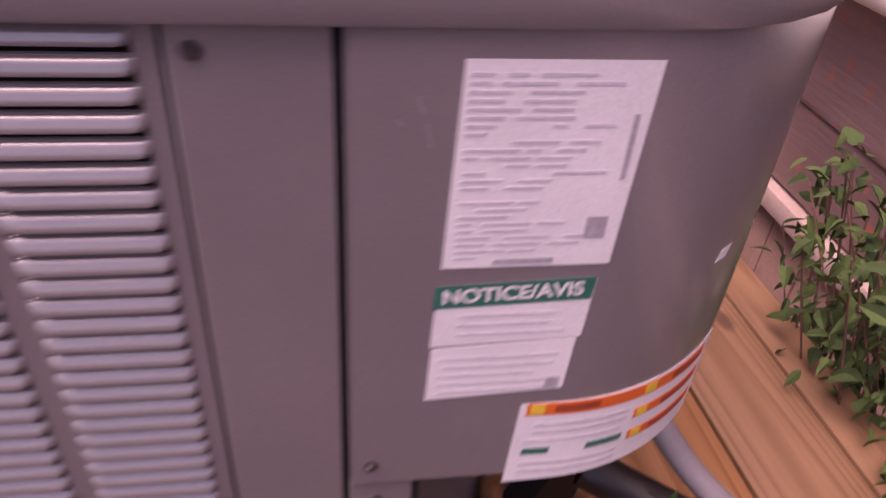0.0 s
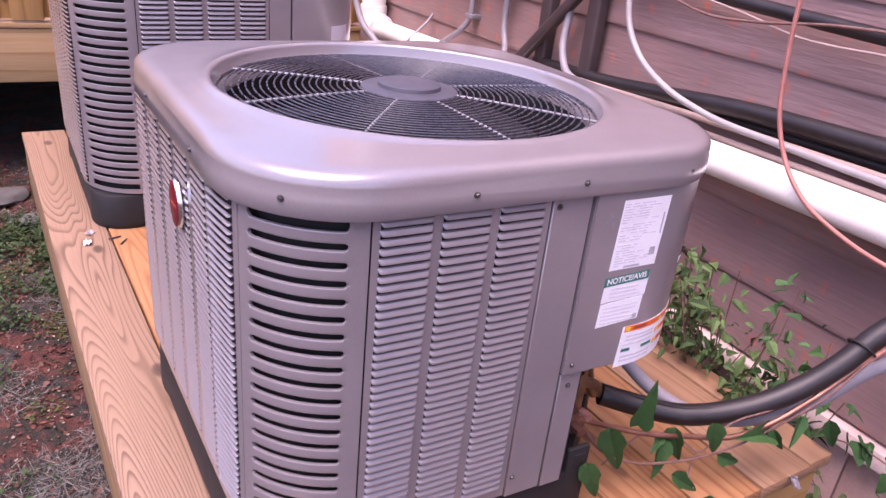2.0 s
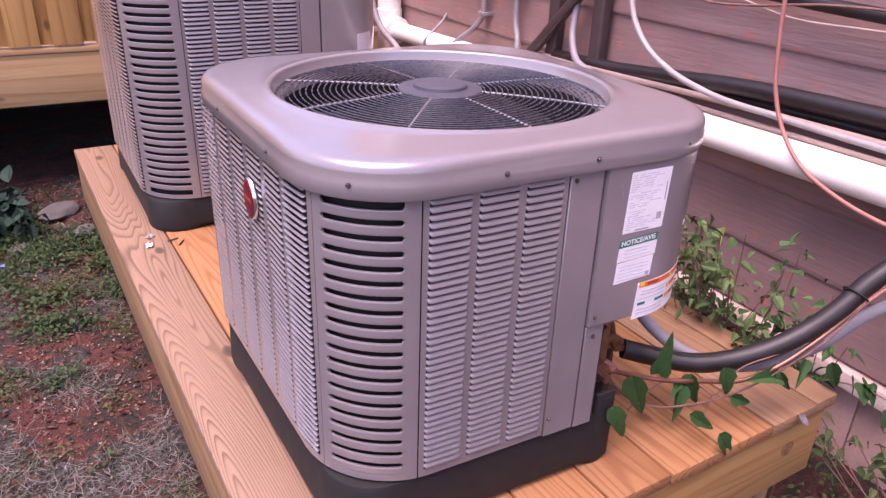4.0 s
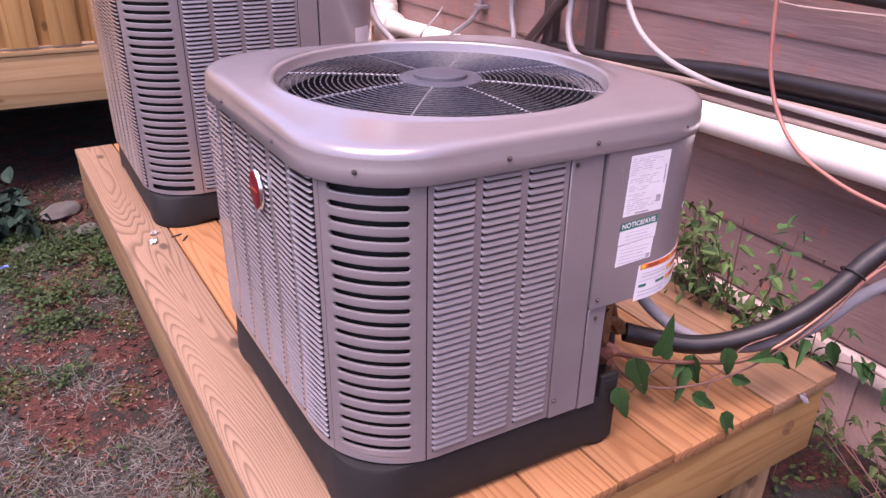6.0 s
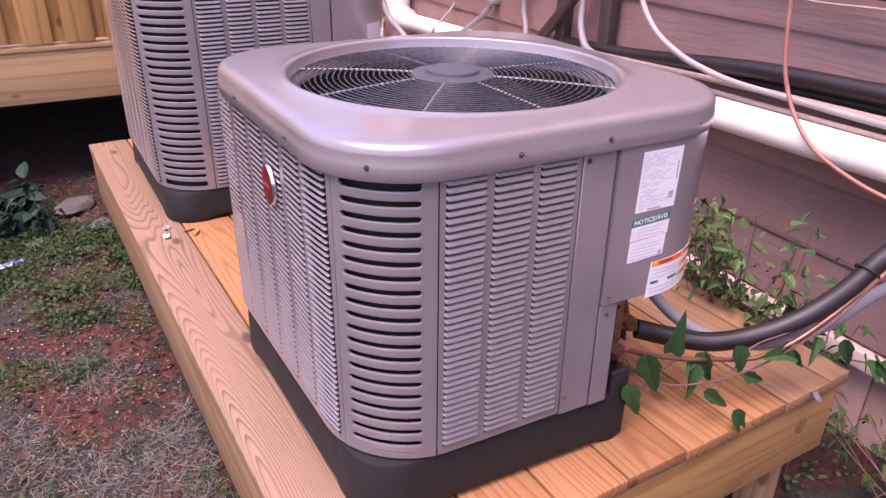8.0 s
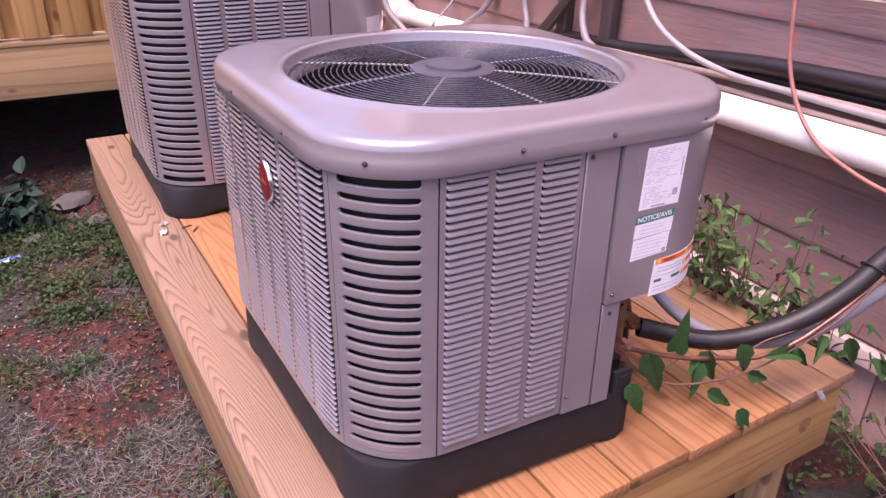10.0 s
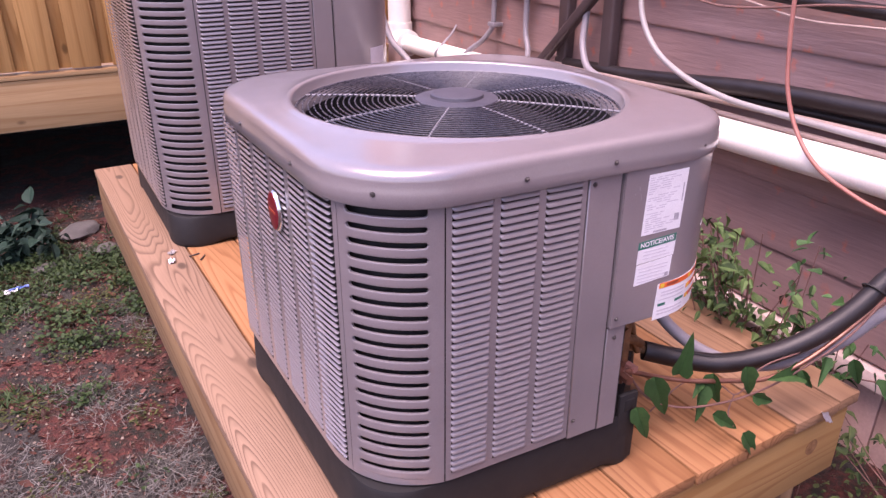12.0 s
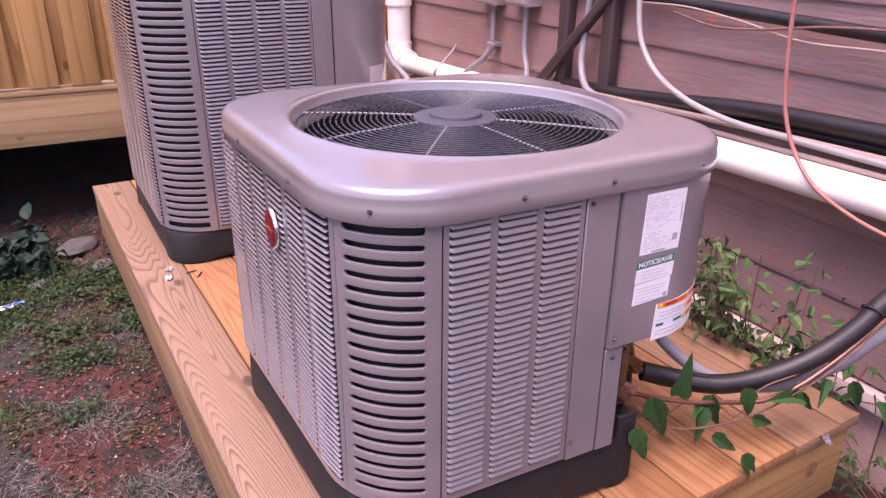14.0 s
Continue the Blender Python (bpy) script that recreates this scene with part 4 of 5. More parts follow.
thing("wire", tube([(1.87, 1.42, 0.985), (1.85, 1.1, 0.99), (1.85, 0.85, 0.965), (1.845, 0.6, 0.93), (1.845, 0.35, 0.935), (1.85, 0.0, 0.95), (1.85, -1.5, 0.99)], 0.004, 8, 10), cable_tan, "thin pale wire strung below the upper pipe", "wire", "thin wires")
thing("wire", tube([(1.86, 1.2, 0.965), (1.845, 0.95, 0.935), (1.845, 0.8, 0.945), (1.845, 0.5, 0.985), (1.845, 0.2, 1.0), (1.85, -1.0, 1.0)], 0.0045, 8, 10), stem_mat, "thin brown wire strung below the upper pipe", "wire", "thin wires")


def downspout(m, length, wd, dp):
    """A square corrugated drain with rounded edges."""
    bm = bmesh.new()
    rows = []
    for z in (0, length):
        ring = []
        for cx, cy, a0 in ((wd / 2, -dp / 2, -90), (wd / 2, dp / 2, 0), (-wd / 2, dp / 2, 90), (-wd / 2, -dp / 2, 180)):
            for k in range(5):
                a = radians(a0 + 22.5 * k)
                ring.append(((cx - math.copysign(0.012, cx)) + 0.012 * math.cos(a), (cy - math.copysign(0.012, cy)) + 0.012 * math.sin(a), z))
        rows.append(ring)
    bm = skin(rows, True)
    ob = thing("downspout", bm, downspout_paint, "dark brown downspout against the siding", "downspout", "downspouts")
    ob.matrix_world = m
    return ob


downspout(pose(1.885, 1.60, 0.40), 2.6, 0.055, 0.075)
downspout(pose(1.895, 1.94, 0.45), 2.6, 0.055, 0.075)
downspout(look((1.83, 2.10, 0.50), (1.86, 1.57, 1.02)) @ pose(0, 0, 0, 180, 0, 0), 0.80, 0.05, 0.045)

for y, z0 in ((2.62, 0.875), (2.29, 0.895)):
    bx = empty("electrical_box", pose(1.885, y, z0), "beige outdoor electrical box with a conduit below", "electrical box", "electrical boxes")
    part("body", box((-0.06, -0.105, 0), (0.045, 0.105, 0.34), 0.006), meter_box_paint, bx)
    part("cover", box((-0.068, -0.10, 0.012), (-0.061, 0.10, 0.33), 0.003), meter_box_paint, bx)
    part("hub_fitting", disc(bmesh.new(), (-0.01, -0.03, -0.03), (0, 0, 1), 0.024, 0.03, 16), conduit_grey, bx)
thing("conduit", tube([(1.875, 2.59, 0.85), (1.872, 2.585, 0.74), (1.868, 2.59, 0.65), (1.84, 2.63, 0.58), (1.79, 2.72, 0.50), (1.73, 2.80, 0.40), (1.5, 2.7, 0.30), (1.25, 2.5, 0.26)], 0.015, 12, 8), conduit_grey, "grey flexible conduit dropping from an electrical box", "conduit", "conduits")
thing("conduit", tube([(1.875, 2.26, 0.87), (1.872, 2.262, 0.75), (1.866, 2.25, 0.66), (1.85, 2.20, 0.585), (1.80, 2.13, 0.54), (1.70, 2.05, 0.45), (1.4, 2.0, 0.30)], 0.015, 12, 8), conduit_grey, "grey flexible conduit dropping from an electrical box", "conduit", "conduits")
thing("conduit_clip", box((1.852, 2.55, 0.650), (1.915, 2.62, 0.672), 0.004), conduit_grey, "small grey conduit clip on the siding", "clip")
thing("conduit", tube([(1.87, 1.72, 1.5), (1.87, 1.74, 1.0), (1.86, 1.75, 0.80), (1.83, 1.72, 0.68), (1.80, 1.64, 0.60), (1.78, 1.5, 0.57)], 0.016, 12, 8), conduit_grey, "grey-white conduit behind the downspout", "conduit", "conduits")
thing("conduit", tube([(1.55, 3.35, 1.6), (1.52, 3.36, 1.0), (1.51, 3.33, 0.68), (1.53, 3.22, 0.50), (1.58, 3.1, 0.40), (1.35, 2.75, 0.28), (0.97, 2.55, 0.30)], 0.019, 12, 8), conduit_grey, "grey flexible conduit beside the drain riser", "conduit", "conduits")
thing("pipe_bracket", box((1.80, 1.545, 0.53), (1.93, 1.70, 0.56), 0.004), downspout_paint, "dark bracket under the pipes", "bracket")

# refrigerant hose of the near unit
hose = empty("insulated_hose", Matrix.Identity(4), "black foam-insulated suction line leaving the unit's valve", "hose")
part("foam_sleeve", tube([(0.895, 0.165, 0.187), (0.96, 0.125, 0.170), (1.06, 0.055, 0.160), (1.17, 0.0, 0.182), (1.28, -0.045, 0.232), (1.38, -0.085, 0.318), (1.45, -0.105, 0.395), (1.55, -0.16, 0.49), (1.66, -0.35, 0.56), (1.75, -0.9, 0.58), (1.76, -1.6, 0.58)], 0.0265, 18, 10, wobble=0.03), insulation, hose)
part("copper_stub", tube([(0.80, 0.15, 0.232), (0.85, 0.165, 0.212), (0.90, 0.162, 0.187)], 0.011, 12, 6), brass, hose, "bare copper stub")
part("tie", tube([(1.418 + 0.031 * math.cos(k * math.tau / 20) * 0.75, -0.096 + 0.033 * math.sin(k * math.tau / 20), 0.362 + 0.031 * math.cos(k * math.tau / 20) * -0.66) for k in range(20)], 0.003, 6, closed=True), black_plastic, hose, "black wire tie")
part("seam", tube([(0.96, 0.118, 0.194), (1.06, 0.047, 0.184), (1.12, 0.014, 0.191), (1.17, -0.009, 0.2045)], 0.0035, 8, 10), black_plastic, hose, "open slit in the foam")
thing("liquid_line", tube([(0.765, 0.075, 0.216), (0.83, 0.06, 0.19), (0.92, 0.03, 0.165), (1.02, 0.0, 0.15), (1.13, -0.04, 0.145), (1.23, -0.06, 0.17), (1.32, -0.085, 0.235), (1.42, -0.115, 0.335), (1.50, -0.14, 0.42), (1.66, -0.2, 0.58), (1.80, -0.6, 0.63), (1.84, -1.4, 0.63)], 0.0065, 10, 10), copper, "thin bare copper liquid line", "copper line")
thing("control_wire", tube([(0.765, 0.068, 0.20), (0.82, 0.05, 0.13), (0.90, 0.02, 0.095), (1.00, -0.01, 0.09), (1.12, -0.04, 0.11), (1.26, -0.07, 0.17), (1.34, -0.10, 0.24), (1.42, -0.125, 0.345), (1.52, -0.16, 0.46), (1.70, -0.3, 0.60)], 0.003, 8, 10), stem_mat, "thin tan control wire", "wire")
thing("control_wire", tube([(1.395, -0.112, 0.30), (1.43, -0.13, 0.36), (1.50, -0.17, 0.435), (1.6, -0.24, 0.55)], 0.0035, 8, 10), orange_wire, "thin orange-brown wire bundled with the hose", "wire")
thing("whip_conduit", tube([(0.90, 0.20, 0.425), (0.925, 0.21, 0.36), (0.965, 0.20, 0.27), (1.04, 0.12, 0.18), (1.15, 0.03, 0.141), (1.256, -0.02, 0.149), (1.397, -0.06, 0.195), (1.508, -0.09, 0.27), (1.66, -0.22, 0.40), (1.74, -0.7, 0.50)], 0.0165, 14, 10), conduit_grey, "grey flexible electrical whip from the control box", "conduit")

# ---- plants ----
def leaf(bm, m, length, width, lobes=False, fold=0.18, droop=0.25):
    """One leaf along local y, folded along its midrib; ivy leaves get shoulders."""
    if lobes:
        half = [(0.0, 0.0), (0.20, -0.11), (0.40, -0.12), (0.55, 0.00), (0.62, 0.14), (0.52, 0.24), (0.42, 0.33), (0.38, 0.46), (0.31, 0.61), (0.20, 0.78), (0.09, 0.91), (0.0, 1.0)]
    else:
        half = [(0.0, 0.0), (0.28, 0.12), (0.46, 0.32), (0.44, 0.52), (0.26, 0.78), (0.0, 1.0)]
    mid, left, right = [], [], []
    for x, y in half:
        z = -droop * length * y * y
        mid.append(bm.verts.new(m @ Vector((0, y * length, z))))
        if x > 0:
            left.append(bm.verts.new(m @ Vector((-x * width, y * length, z + fold * x * width))))
            right.append(bm.verts.new(m @ Vector((x * width, y * length, z + fold * x * width))))
        else:
            left.append(mid[-1])
            right.append(mid[-1])
    for sidev in (left, right):
        for k in range(len(half) - 1):
            vs = [mid[k], sidev[k], sidev[k + 1], mid[k + 1]]
            vs = [v for i, v in enumerate(vs) if v not in vs[:i]]
            if len(vs) > 2:
                bm.faces.new(vs)


def facing(p, d, up=(0, 0, 1), roll=0.0):
    """A pose at p with local y along d."""
    d = Vector(d).normalized()
    x = d.cross(Vector(up))
    if x.length < 0.05:
        x = d.cross(Vector((1, 0, 0)))
    x.normalize()
    z = x.cross(d)
    m = Matrix((x, d, z)).transposed().to_4x4()
    return Matrix.Translation(p) @ m @ Matrix.Rotation(roll, 4, "Y")


def vine(name, stem_pts, leaf_n, size, rnd, label, spread=0.05, hang=0.8, mat=None, stem_r=0.0025):
    """A trailing stem with ivy-shaped leaves hanging from it."""
    root = empty(name, Matrix.Translation(stem_pts[0]), label, "vine")
    inv = root.matrix_world.inverted()
    st = tube(stem_pts, stem_r, 6, 6)
    st.transform(inv)
    part("stem", st, stem_mat, root)
    path = smooth_path(stem_pts, 12)
    for k in range(leaf_n):
        p = path[int((k + 0.5) / leaf_n * (len(path) - 1))]
        q = p + Vector((rnd.uniform(-spread, spread), rnd.uniform(-spread, spread), rnd.uniform(0, spread * 0.5)))
        s = size * rnd.uniform(0.6, 1.15)
        d = Vector((rnd.uniform(-0.7, 0.7), rnd.uniform(-0.9, 0.3), -hang * rnd.uniform(0.4, 1.2)))
        if q.z < 0.05 + s and abs(q.x - 0.75) < 0.75 and q.y > -0.1:
            d.z = -0.12
            q.z = max(q.z, 0.02 + 0.16 * s)
        bm = bmesh.new()
        leaf(bm, inv @ facing(q, d, roll=rnd.uniform(-0.6, 0.6)), s, s * 0.85, True, droop=0.15)
        part("leaf", bm, mat or ivy_mat, root)
    return root


rnd = random.Random(11)
# the ivy that lies over the line and the front of the platform
trail = empty("ivy", Matrix.Translation((1.0, 0.0, 0.02)), "green ivy trailing over the refrigerant lines and planks", "vine")
inv = trail.matrix_world.inverted()
ivy_leaves = [  # stalk, tip
    ((0.918, 0.05, 0.185), (0.928, 0.035, 0.300)), ((0.735, 0.0, 0.155), (0.768, -0.02, 0.055)), ((0.823, 0.04, 0.188), (0.864, 0.025, 0.062)),
    ((0.969, 0.02, 0.127), (0.957, 0.005, 0.026)), ((0.997, 0.01, 0.163), (1.013, -0.005, 0.065)), ((0.955, -0.05, 0.095), (1.041, -0.065, 0.030)),
    ((1.015, -0.10, 0.045), (1.075, -0.115, -0.050)), ((1.067, -0.03, 0.187), (1.09, -0.045, 0.095)), ((1.094, -0.05, 0.108), (1.165, -0.065, 0.072)),
    ((1.226, -0.06, 0.139), (1.118, -0.075, 0.175)), ((1.313, -0.08, 0.170), (1.285, -0.095, 0.095)), ((1.426, -0.09, 0.135), (1.46, -0.105, 0.045)),
    ((0.966, 0.02, 0.142), (0.925, 0.005, 0.122)), ((1.24, -0.07, 0.15), (1.27, -0.09, 0.09))]
for p, q in ivy_leaves:
    bm = bmesh.new()
    d = Vector(q) - Vector(p)
    leaf(bm, inv @ facing(p, d, up=(-0.55, -0.75, 0.35), roll=rnd.uniform(-0.6, 0.6)), d.length * 0.96, d.length * rnd.uniform(0.30, 0.42), True, fold=rnd.uniform(0.5, 0.9), droop=rnd.uniform(0.05, 0.3))
    part("leaf", bm, ivy_mat, trail)
st = tube([(1.33, -0.07, 0.26), (1.25, -0.055, 0.21), (1.12, -0.03, 0.175), (1.05, -0.02, 0.11), (1.02, 0.0, 0.135), (0.96, 0.05, 0.14), (0.88, 0.06, 0.10), (0.84, 0.06, 0.075)], 0.0022, 6, 8)
st.transform(inv)
part("stem", st, stem_mat, trail)
st = tube([(1.05, -0.02, 0.11), (1.03, -0.03, 0.06), (1.02, -0.06, 0.045)], 0.002, 6, 8)
st.transform(inv)
part("stem", st, stem_mat, trail)


def bush(name, base, spots, leaf_size, per, rnd, label, mat):
    """Stems from a common foot to each spot, with leaves round their upper part, all in two parts."""
    root = empty(name, Matrix.Translation(base), label, "shrub")
    inv = root.matrix_world.inverted()
    st, lv = bmesh.new(), bmesh.new()
    for tip in spots:
        tip = Vector(tip)
        b = Vector(base) + Vector((rnd.uniform(-0.05, 0.05), rnd.uniform(-0.15, 0.15), 0))
        mid = b.lerp(tip, 0.55) + Vector((rnd.uniform(-0.04, 0.04), rnd.uniform(-0.04, 0.04), 0.03))
        path = smooth_path([b, mid, tip], 10)
        tube([b, mid, tip], 0.002, 5, 6, bm=st)
        for k in range(per):
            p = path[-1] if k < 2 else path[int(len(path) * (0.35 + 0.64 * rnd.random()))]
            p = p + Vector((rnd.gauss(0, 0.022), rnd.gauss(0, 0.03), rnd.gauss(0, 0.022)))
            d = Vector((rnd.uniform(-1, 0.6), rnd.uniform(-1, 0.8), rnd.uniform(-0.7, 0.35)))
            s = leaf_size * rnd.uniform(0.55, 1.2)
            leaf(lv, facing(p, d, roll=rnd.uniform(-0.8, 0.8)), s, s * rnd.uniform(0.42, 0.66), rnd.random() < 0.35, fold=0.4)
    st.transform(inv)
    lv.transform(inv)
    part("stem", st, stem_mat, root)
    part("foliage", lv, mat, root)
    return root


spots = []
for k in range(28):
    y = rnd.uniform(0.05, 0.58)
    top = 0.13 + 0.20 * max(0.0, 1 - ((y - 0.40) / 0.26) ** 2) + 0.06 * rnd.random()
    spots.append((1.46 + rnd.uniform(-0.09, 0.16), y, top - rnd.uniform(0, 0.16)))
spots += [(1.48 + rnd.uniform(-0.06, 0.12), rnd.uniform(0.46, 0.80), rnd.uniform(0.10, 0.34)) for _ in range(14)]
bush("shrub", (1.62, 0.40, GROUND + 0.01), spots, 0.047, 19, rnd, "leafy green shrub growing between platform and house wall", shrub_mat)
bush("shrub", (1.62, 0.20, GROUND + 0.01), [(1.60, 0.20, 0.33), (1.63, 0.06, 0.14), (1.60, -0.02, 0.10), (1.57, 0.14, 0.12), (1.66, 0.1, 0.2), (1.60, 0.24, 0.24)], 0.052, 12, rnd, "sparse sprigs of ivy climbing beside the platform", ivy_mat)
bush("shrub", (1.72, -0.25, GROUND + 0.01), [(1.60 + 0.3 * rnd.random(), -0.5 + 0.6 * rnd.random(), -0.44 + 0.20 * rnd.random()) for _ in range(16)], 0.042, 10, rnd, "low green weeds beside the platform leg", sunny_weed_mat)
vine("ivy", [(1.62, 0.05, -0.06), (1.66, -0.08, -0.03), (1.70, -0.2, -0.06), (1.74, -0.34, -0.12), (1.78, -0.45, -0.2)], 12, 0.058, rnd, "ivy creeping along the ledge of the house", 0.06)
bush("shrub", (-0.72, 3.55, GROUND + 0.01), [(-0.55 - 0.75 * rnd.random(), 3.25 + 0.6 * rnd.random(), GROUND + 0.03 + 0.14 * rnd.random()) for _ in range(60)], 0.12, 9, rnd, "ivy clump at the foot of the fence, its leaves coloured for shade", shaded_ivy_mat)


def scatter(name, n, area, mat, rnd, make, label, category):
    bm = bmesh.new()
    for _ in range(n):
        make(bm, area(rnd), rnd)
    return tagged(part(name, bm, mat), label, category, kind="stuff")


def ground_z(x, y):
    return GROUND + 0.028 * noise.noise((x * 1.4, y * 1.4, 0)) + 0.012 * noise.noise((x * 6, y * 6, 3))


def yard(rnd):
    y = rnd.uniform(0.2, 4.3)
    x = -0.20 - 0.05 * y - abs(rnd.gauss(0, 0.75)) + 0.12
    return x, y, ground_z(x, y)


def tuft(bm, p, rnd):
    for _ in range(rnd.randint(3, 7)):
        d = Vector((rnd.gauss(0, 0.6), rnd.gauss(0, 0.6), rnd.uniform(0.4, 1.0)))
        leaf(bm, facing(p, d, roll=rnd.uniform(-1, 1)), rnd.uniform(0.03, 0.085), 0.007, droop=0.5)


def weed(bm, p, rnd):
    for _ in range(rnd.randint(4, 9)):
        a = rnd.uniform(0, math.tau)
        s = rnd.uniform(0.006, 0.030)
        q = Vector(p) + Vector((rnd.gauss(0, 0.025), rnd.gauss(0, 0.025), rnd.uniform(0.006, 0.05)))
        leaf(bm, facing(q, (math.cos(a), math.sin(a), rnd.uniform(-0.3, 0.9)), roll=rnd.uniform(-0.7, 0.7)), s, s * rnd.uniform(0.45, 0.85), droop=0.2)


def dead(bm, p, rnd):
    a = rnd.uniform(0, math.tau)
    s = rnd.uniform(0.007, 0.026) * (1.0 if rnd.random() < 0.93 else 1.9)
    leaf(bm, facing((p[0], p[1], p[2] + 0.005), (math.cos(a), math.sin(a), rnd.uniform(-0.1, 0.35)), roll=rnd.uniform(-0.7, 0.7)), s, s * rnd.uniform(0.4, 0.8), fold=rnd.uniform(-0.5, 0.6), droop=rnd.uniform(-0.4, 0.4))


def straw(bm, p, rnd):
    a = rnd.uniform(0, math.tau)
    s = rnd.uniform(0.02, 0.08)
    leaf(bm, facing((p[0], p[1], p[2] + rnd.uniform(0.004, 0.02)), (math.cos(a), math.sin(a), rnd.uniform(-0.05, 0.18)), roll=rnd.uniform(-1, 1)), s, rnd.uniform(0.0012, 0.003), droop=rnd.uniform(-0.9, 0.9))


def patches(cut, fine, seed, bands):
    """Random places in the yard, clumped by a noise; bands: (y, spread, weight) along the yard where the growth is thick."""
    def area(rnd):
        while True:
            p = yard(rnd)
            thick = sum(wt * math.exp(-((p[1] - y) / sp) ** 2) for y, sp, wt in bands)
            if noise.noise((p[0] * fine, p[1] * fine, seed)) + thick > cut + 0.35 * rnd.random():
                return p
    return area


def moss(bm, p, rnd):
    a = rnd.uniform(0, math.tau)
    s = rnd.uniform(0.006, 0.018)
    leaf(bm, facing((p[0], p[1], p[2] + rnd.uniform(0.003, 0.012)), (math.cos(a), math.sin(a), rnd.uniform(-0.1, 0.7))), s, s * 0.7)


scatter("ground_cover", 6000, patches(0.36, 3.4, 33.0, ((3.0, 0.8, 0.5), (1.9, 0.4, 0.2), (1.0, 0.5, 0.3))), moss_mat, rnd, moss, "tiny yellow-green ground cover and moss", "ground cover")
scatter("weeds", 1500, patches(0.45, 4.2, 7.0, ((3.1, 0.55, 0.75), (2.3, 0.45, 0.35), (0.80, 0.25, 0.55))), weed_mat, rnd, weed, "small broad-leaved green weeds on the soil", "weeds")
scatter("grass", 700, patches(0.5, 3.4, 12.0, ((3.2, 0.7, 0.7), (1.9, 0.4, 0.2), (0.9, 0.4, 0.45))), weed_mat, rnd, tuft, "short tufts of green grass", "grass")
scatter("dead_leaves", 6500, yard, litter_mat, rnd, dead, "reddish brown dead leaf litter", "leaf litter")
def chip(bm, p, rnd):
    a = rnd.uniform(0, math.tau)
    s = rnd.uniform(0.005, 0.015)
    leaf(bm, facing((p[0], p[1], p[2] + 0.008), (math.cos(a), math.sin(a), rnd.uniform(-0.1, 0.3)), roll=rnd.uniform(-0.7, 0.7)), s, s * 0.8, fold=0.3)


scatter("wood_chips", 2400, yard, chip_mat, rnd, chip, "small pale chips and bits scattered on the soil", "wood chips")
scatter("dry_grass", 11000, patches(0.22, 2.5, 21.0, ((1.25, 0.42, 0.75), (0.6, 0.35, 0.35))), straw_mat, rnd, straw, "grey dry straw and twigs on the ground", "dry grass")
scatter("weeds", 110, lambda r: (lambda x, y: (x, y, ground_z(x, y)))(r.uniform(1.45, 1.88), r.uniform(-1.2, 0.4)), sunny_weed_mat, rnd, weed, "small green weeds between platform and wall", "weeds")


def stone(p, s, rnd):
    bm = bmesh.new()
    bmesh.ops.create_icosphere(bm, subdivisions=3, radius=1.0)
    for v in bm.verts:
        v.co = Vector((v.co.x * s[0], v.co.y * s[1], v.co.z * s[2])) * (1 + 0.18 * noise.noise(v.co * 1.6 + Vector(p) * 3))
    ob = thing("stone", bm, stone_mat, "rough grey stone half sunk in the soil", "stone", "stones")
    ob.matrix_world = pose(*p, 0, 0, rnd.uniform(0, 180))


for p, s in (((-0.42, 3.65, GROUND + 0.02), (0.14, 0.09, 0.04)), ((-0.30, 3.30, GROUND + 0.015), (0.07, 0.06, 0.03)), ((-0.95, 3.75, GROUND + 0.02), (0.15, 0.1, 0.06)), ((-0.62, 3.2, GROUND + 0.0), (0.07, 0.06, 0.03))):
    stone(p, s, rnd)

# ---- litter ----
def crumple(name, p, size, mat, label, seed):
    bm = bmesh.new()
    bmesh.ops.create_grid(bm, x_segments=10, y_segments=8, size=0.5)
    for v in bm.verts:
        n = noise.noise((v.co.x * 4, v.co.y * 4, seed))
        v.co = Vector((v.co.x * size[0], v.co.y * size[1], size[2] * (0.5 + n)))
    low = min(v.co.z for v in bm.verts)
    for v in bm.verts:
        v.co.z -= low
    bm.normal_update()
    bmesh.ops.solidify(bm, geom=list(bm.faces), thickness=0.0012)
    ob = thing(name, bm, mat, label, "litter")
    ob.matrix_world = pose(*p, 0, 0, seed * 40)
    return ob


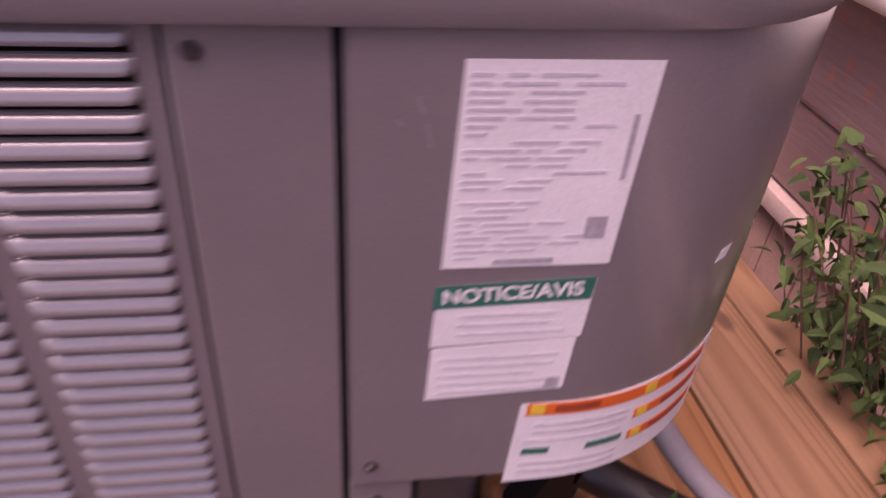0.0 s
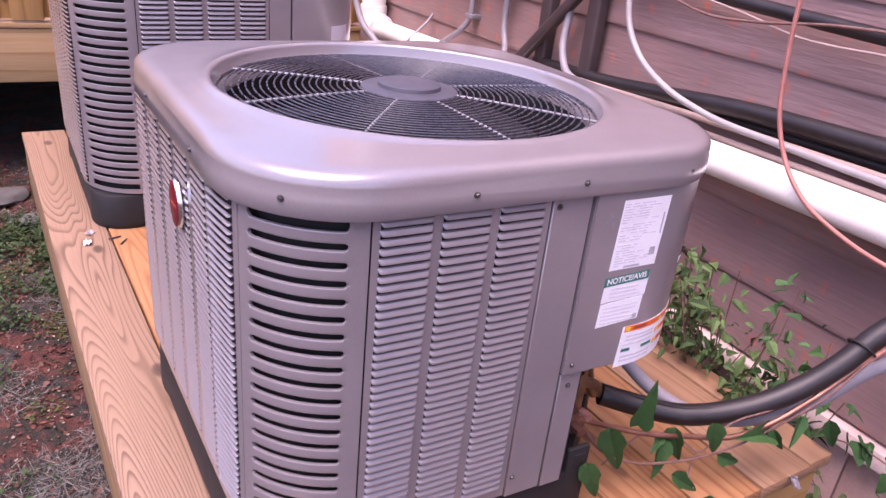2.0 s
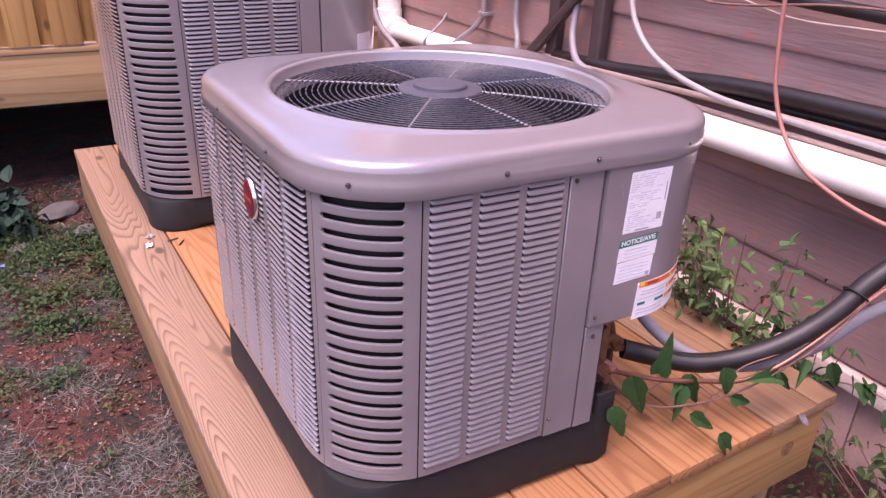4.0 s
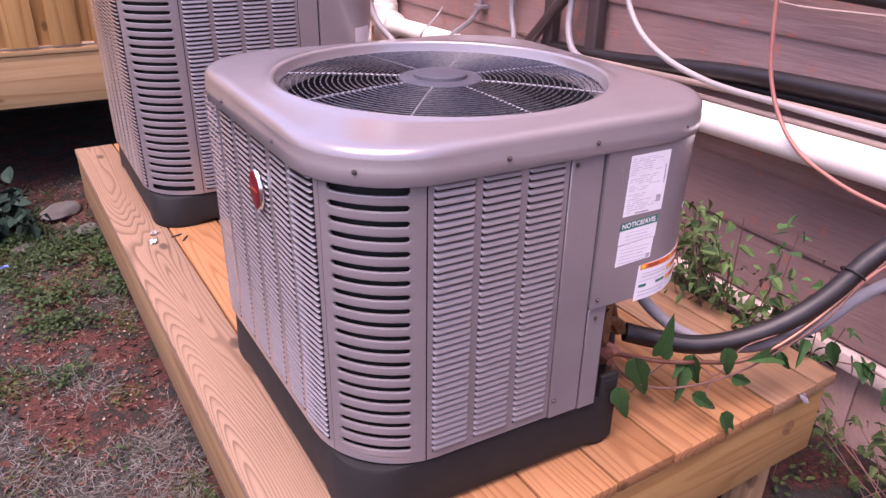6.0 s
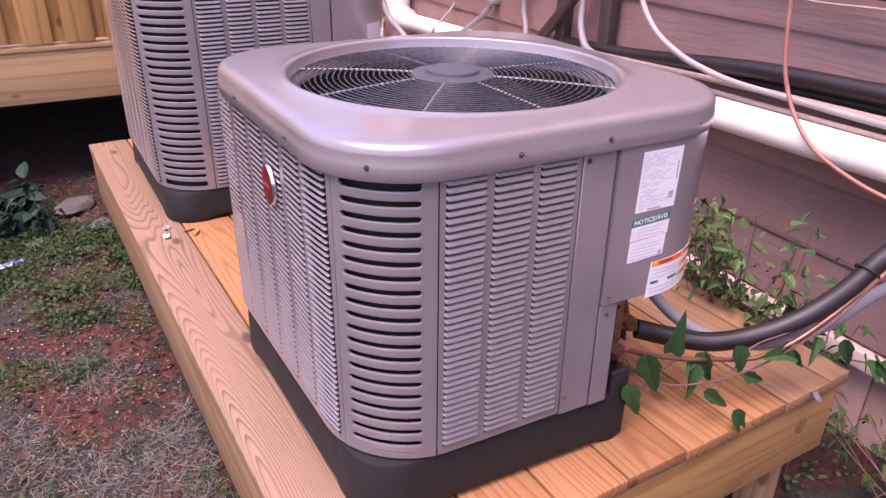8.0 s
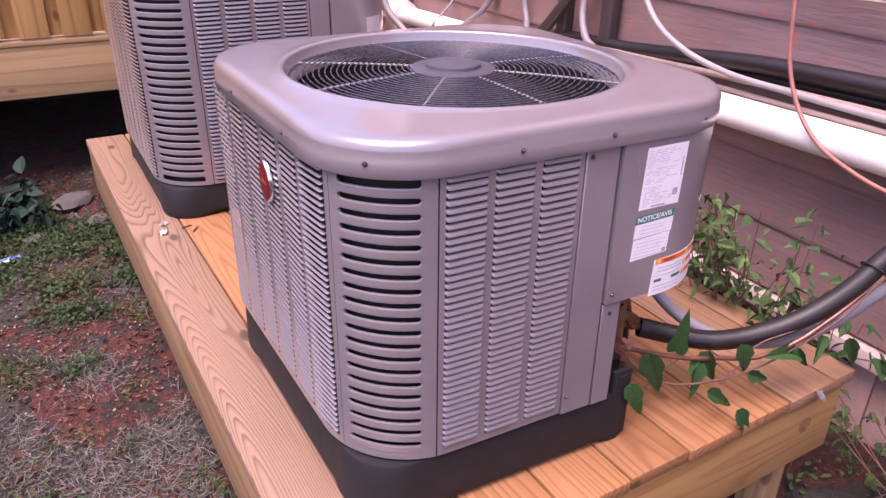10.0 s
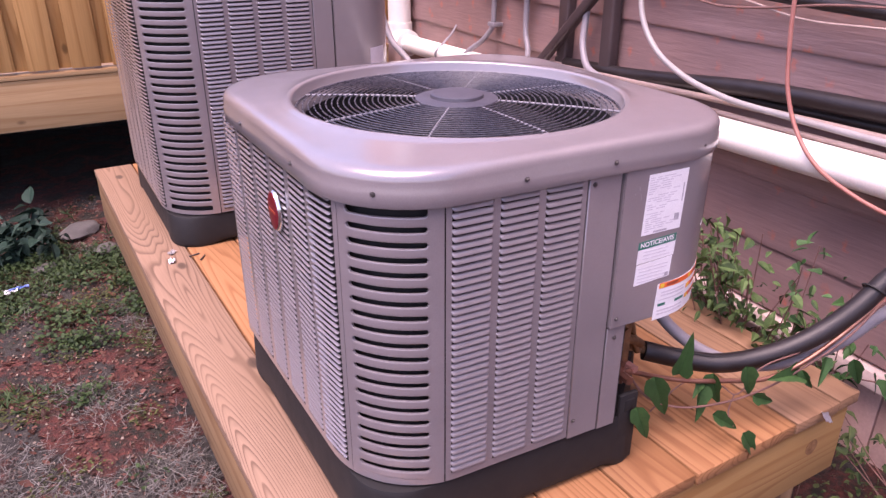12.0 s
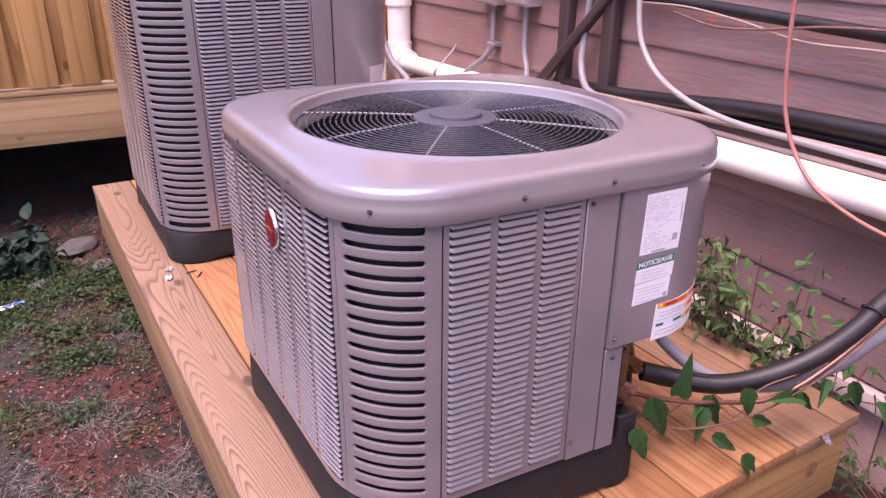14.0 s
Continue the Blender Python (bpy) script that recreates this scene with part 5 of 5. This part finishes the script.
crumple("wrapper", (-0.815, 2.940, GROUND + 0.016), (0.12, 0.035, 0.015), litter_white, "crumpled white wrapper lying on the soil", 0.2)
crumple("wrapper", (-0.753, 2.963, GROUND + 0.02), (0.10, 0.02, 0.012), litter_blue, "blue strip of wrapper lying on the soil", 0.25)
crumple("foil_scrap", (1.325, -0.115, 0.001), (0.045, 0.018, 0.004), foil, "crumpled silver foil scrap on the plank ends", 1.3)
crumple("paper_scrap", (-0.10, 1.715, 0.001), (0.03, 0.025, 0.014), litter_white, "white scrap of paper on the planks", 2.1)
crumple("paper_scrap", (-0.085, 1.80, 0.001), (0.02, 0.035, 0.01), cable_white, "white scrap of tape on the planks", 3.4)
for x, y, a in ((-0.01, 1.74, 20), (0.015, 1.70, 60)):
    ob = thing("nail", tube([(-0.022, 0, 0.004), (0.022, 0, 0.003)], 0.003, 8, 0), screw_mat, "loose steel nail lying on the planks", "nail", "nails on the planks")
    ob.matrix_world = pose(x, y, 0, 0, 0, a)

# ---- pieces of the setting ----
fw = 0.165
for k in range(32):
    x = 1.70 - k * 0.235
    for dx, dy, wd in ((0.0, -0.006, fw), (0.1175, 0.030, fw)):
        pk = part("picket", box((-wd / 2, 0.0, 0.368), (wd / 2, 0.019, 2.15), 0.002), fence_wood, fence)
        pk.matrix_basis = Matrix.Translation((x + dx, dy, rnd.uniform(-0.006, 0.006)))
part("top_rail", box((-6, 0.026, 1.85), (1.84, 0.064, 1.94), 0.003), fence_rail_wood, fence)
me_list = [lap_board(-10.0, 2.9)]
for k in range(15):
    shared("siding_board", me_list[0], wall, Matrix.Translation((0, 0, 0.075 + LAP * (k - 1))))
for k in range(44):
    bd = part("skirting_board", box((0.03, -0.088, GROUND - 0.05), (0.058, 0.088, -0.252), 0.003), skirt_paint, skirting)
    bd.matrix_basis = Matrix.Translation((rnd.uniform(-0.002, 0.002), -5.0 + 0.182 * k, 0))
for k in range(9):
    u0 = PLANK * k
    u1 = min(u0 + PLANK - 0.006, DECK_W)
    lng = DECK_L + 0.022 + rnd.uniform(-0.008, 0.004)
    pk = part("plank", box((-(u1 - u0) / 2, -lng / 2, -0.019), ((u1 - u0) / 2, lng / 2, 0.019), 0.0045), deck_wood_pale if k == 0 else deck_wood_grey if k in (7, 8) else deck_wood, deck)
    pk.matrix_basis = Matrix.Translation(((u0 + u1) / 2, DECK_L / 2 - 0.011, -0.019 + rnd.uniform(-0.001, 0.0)))
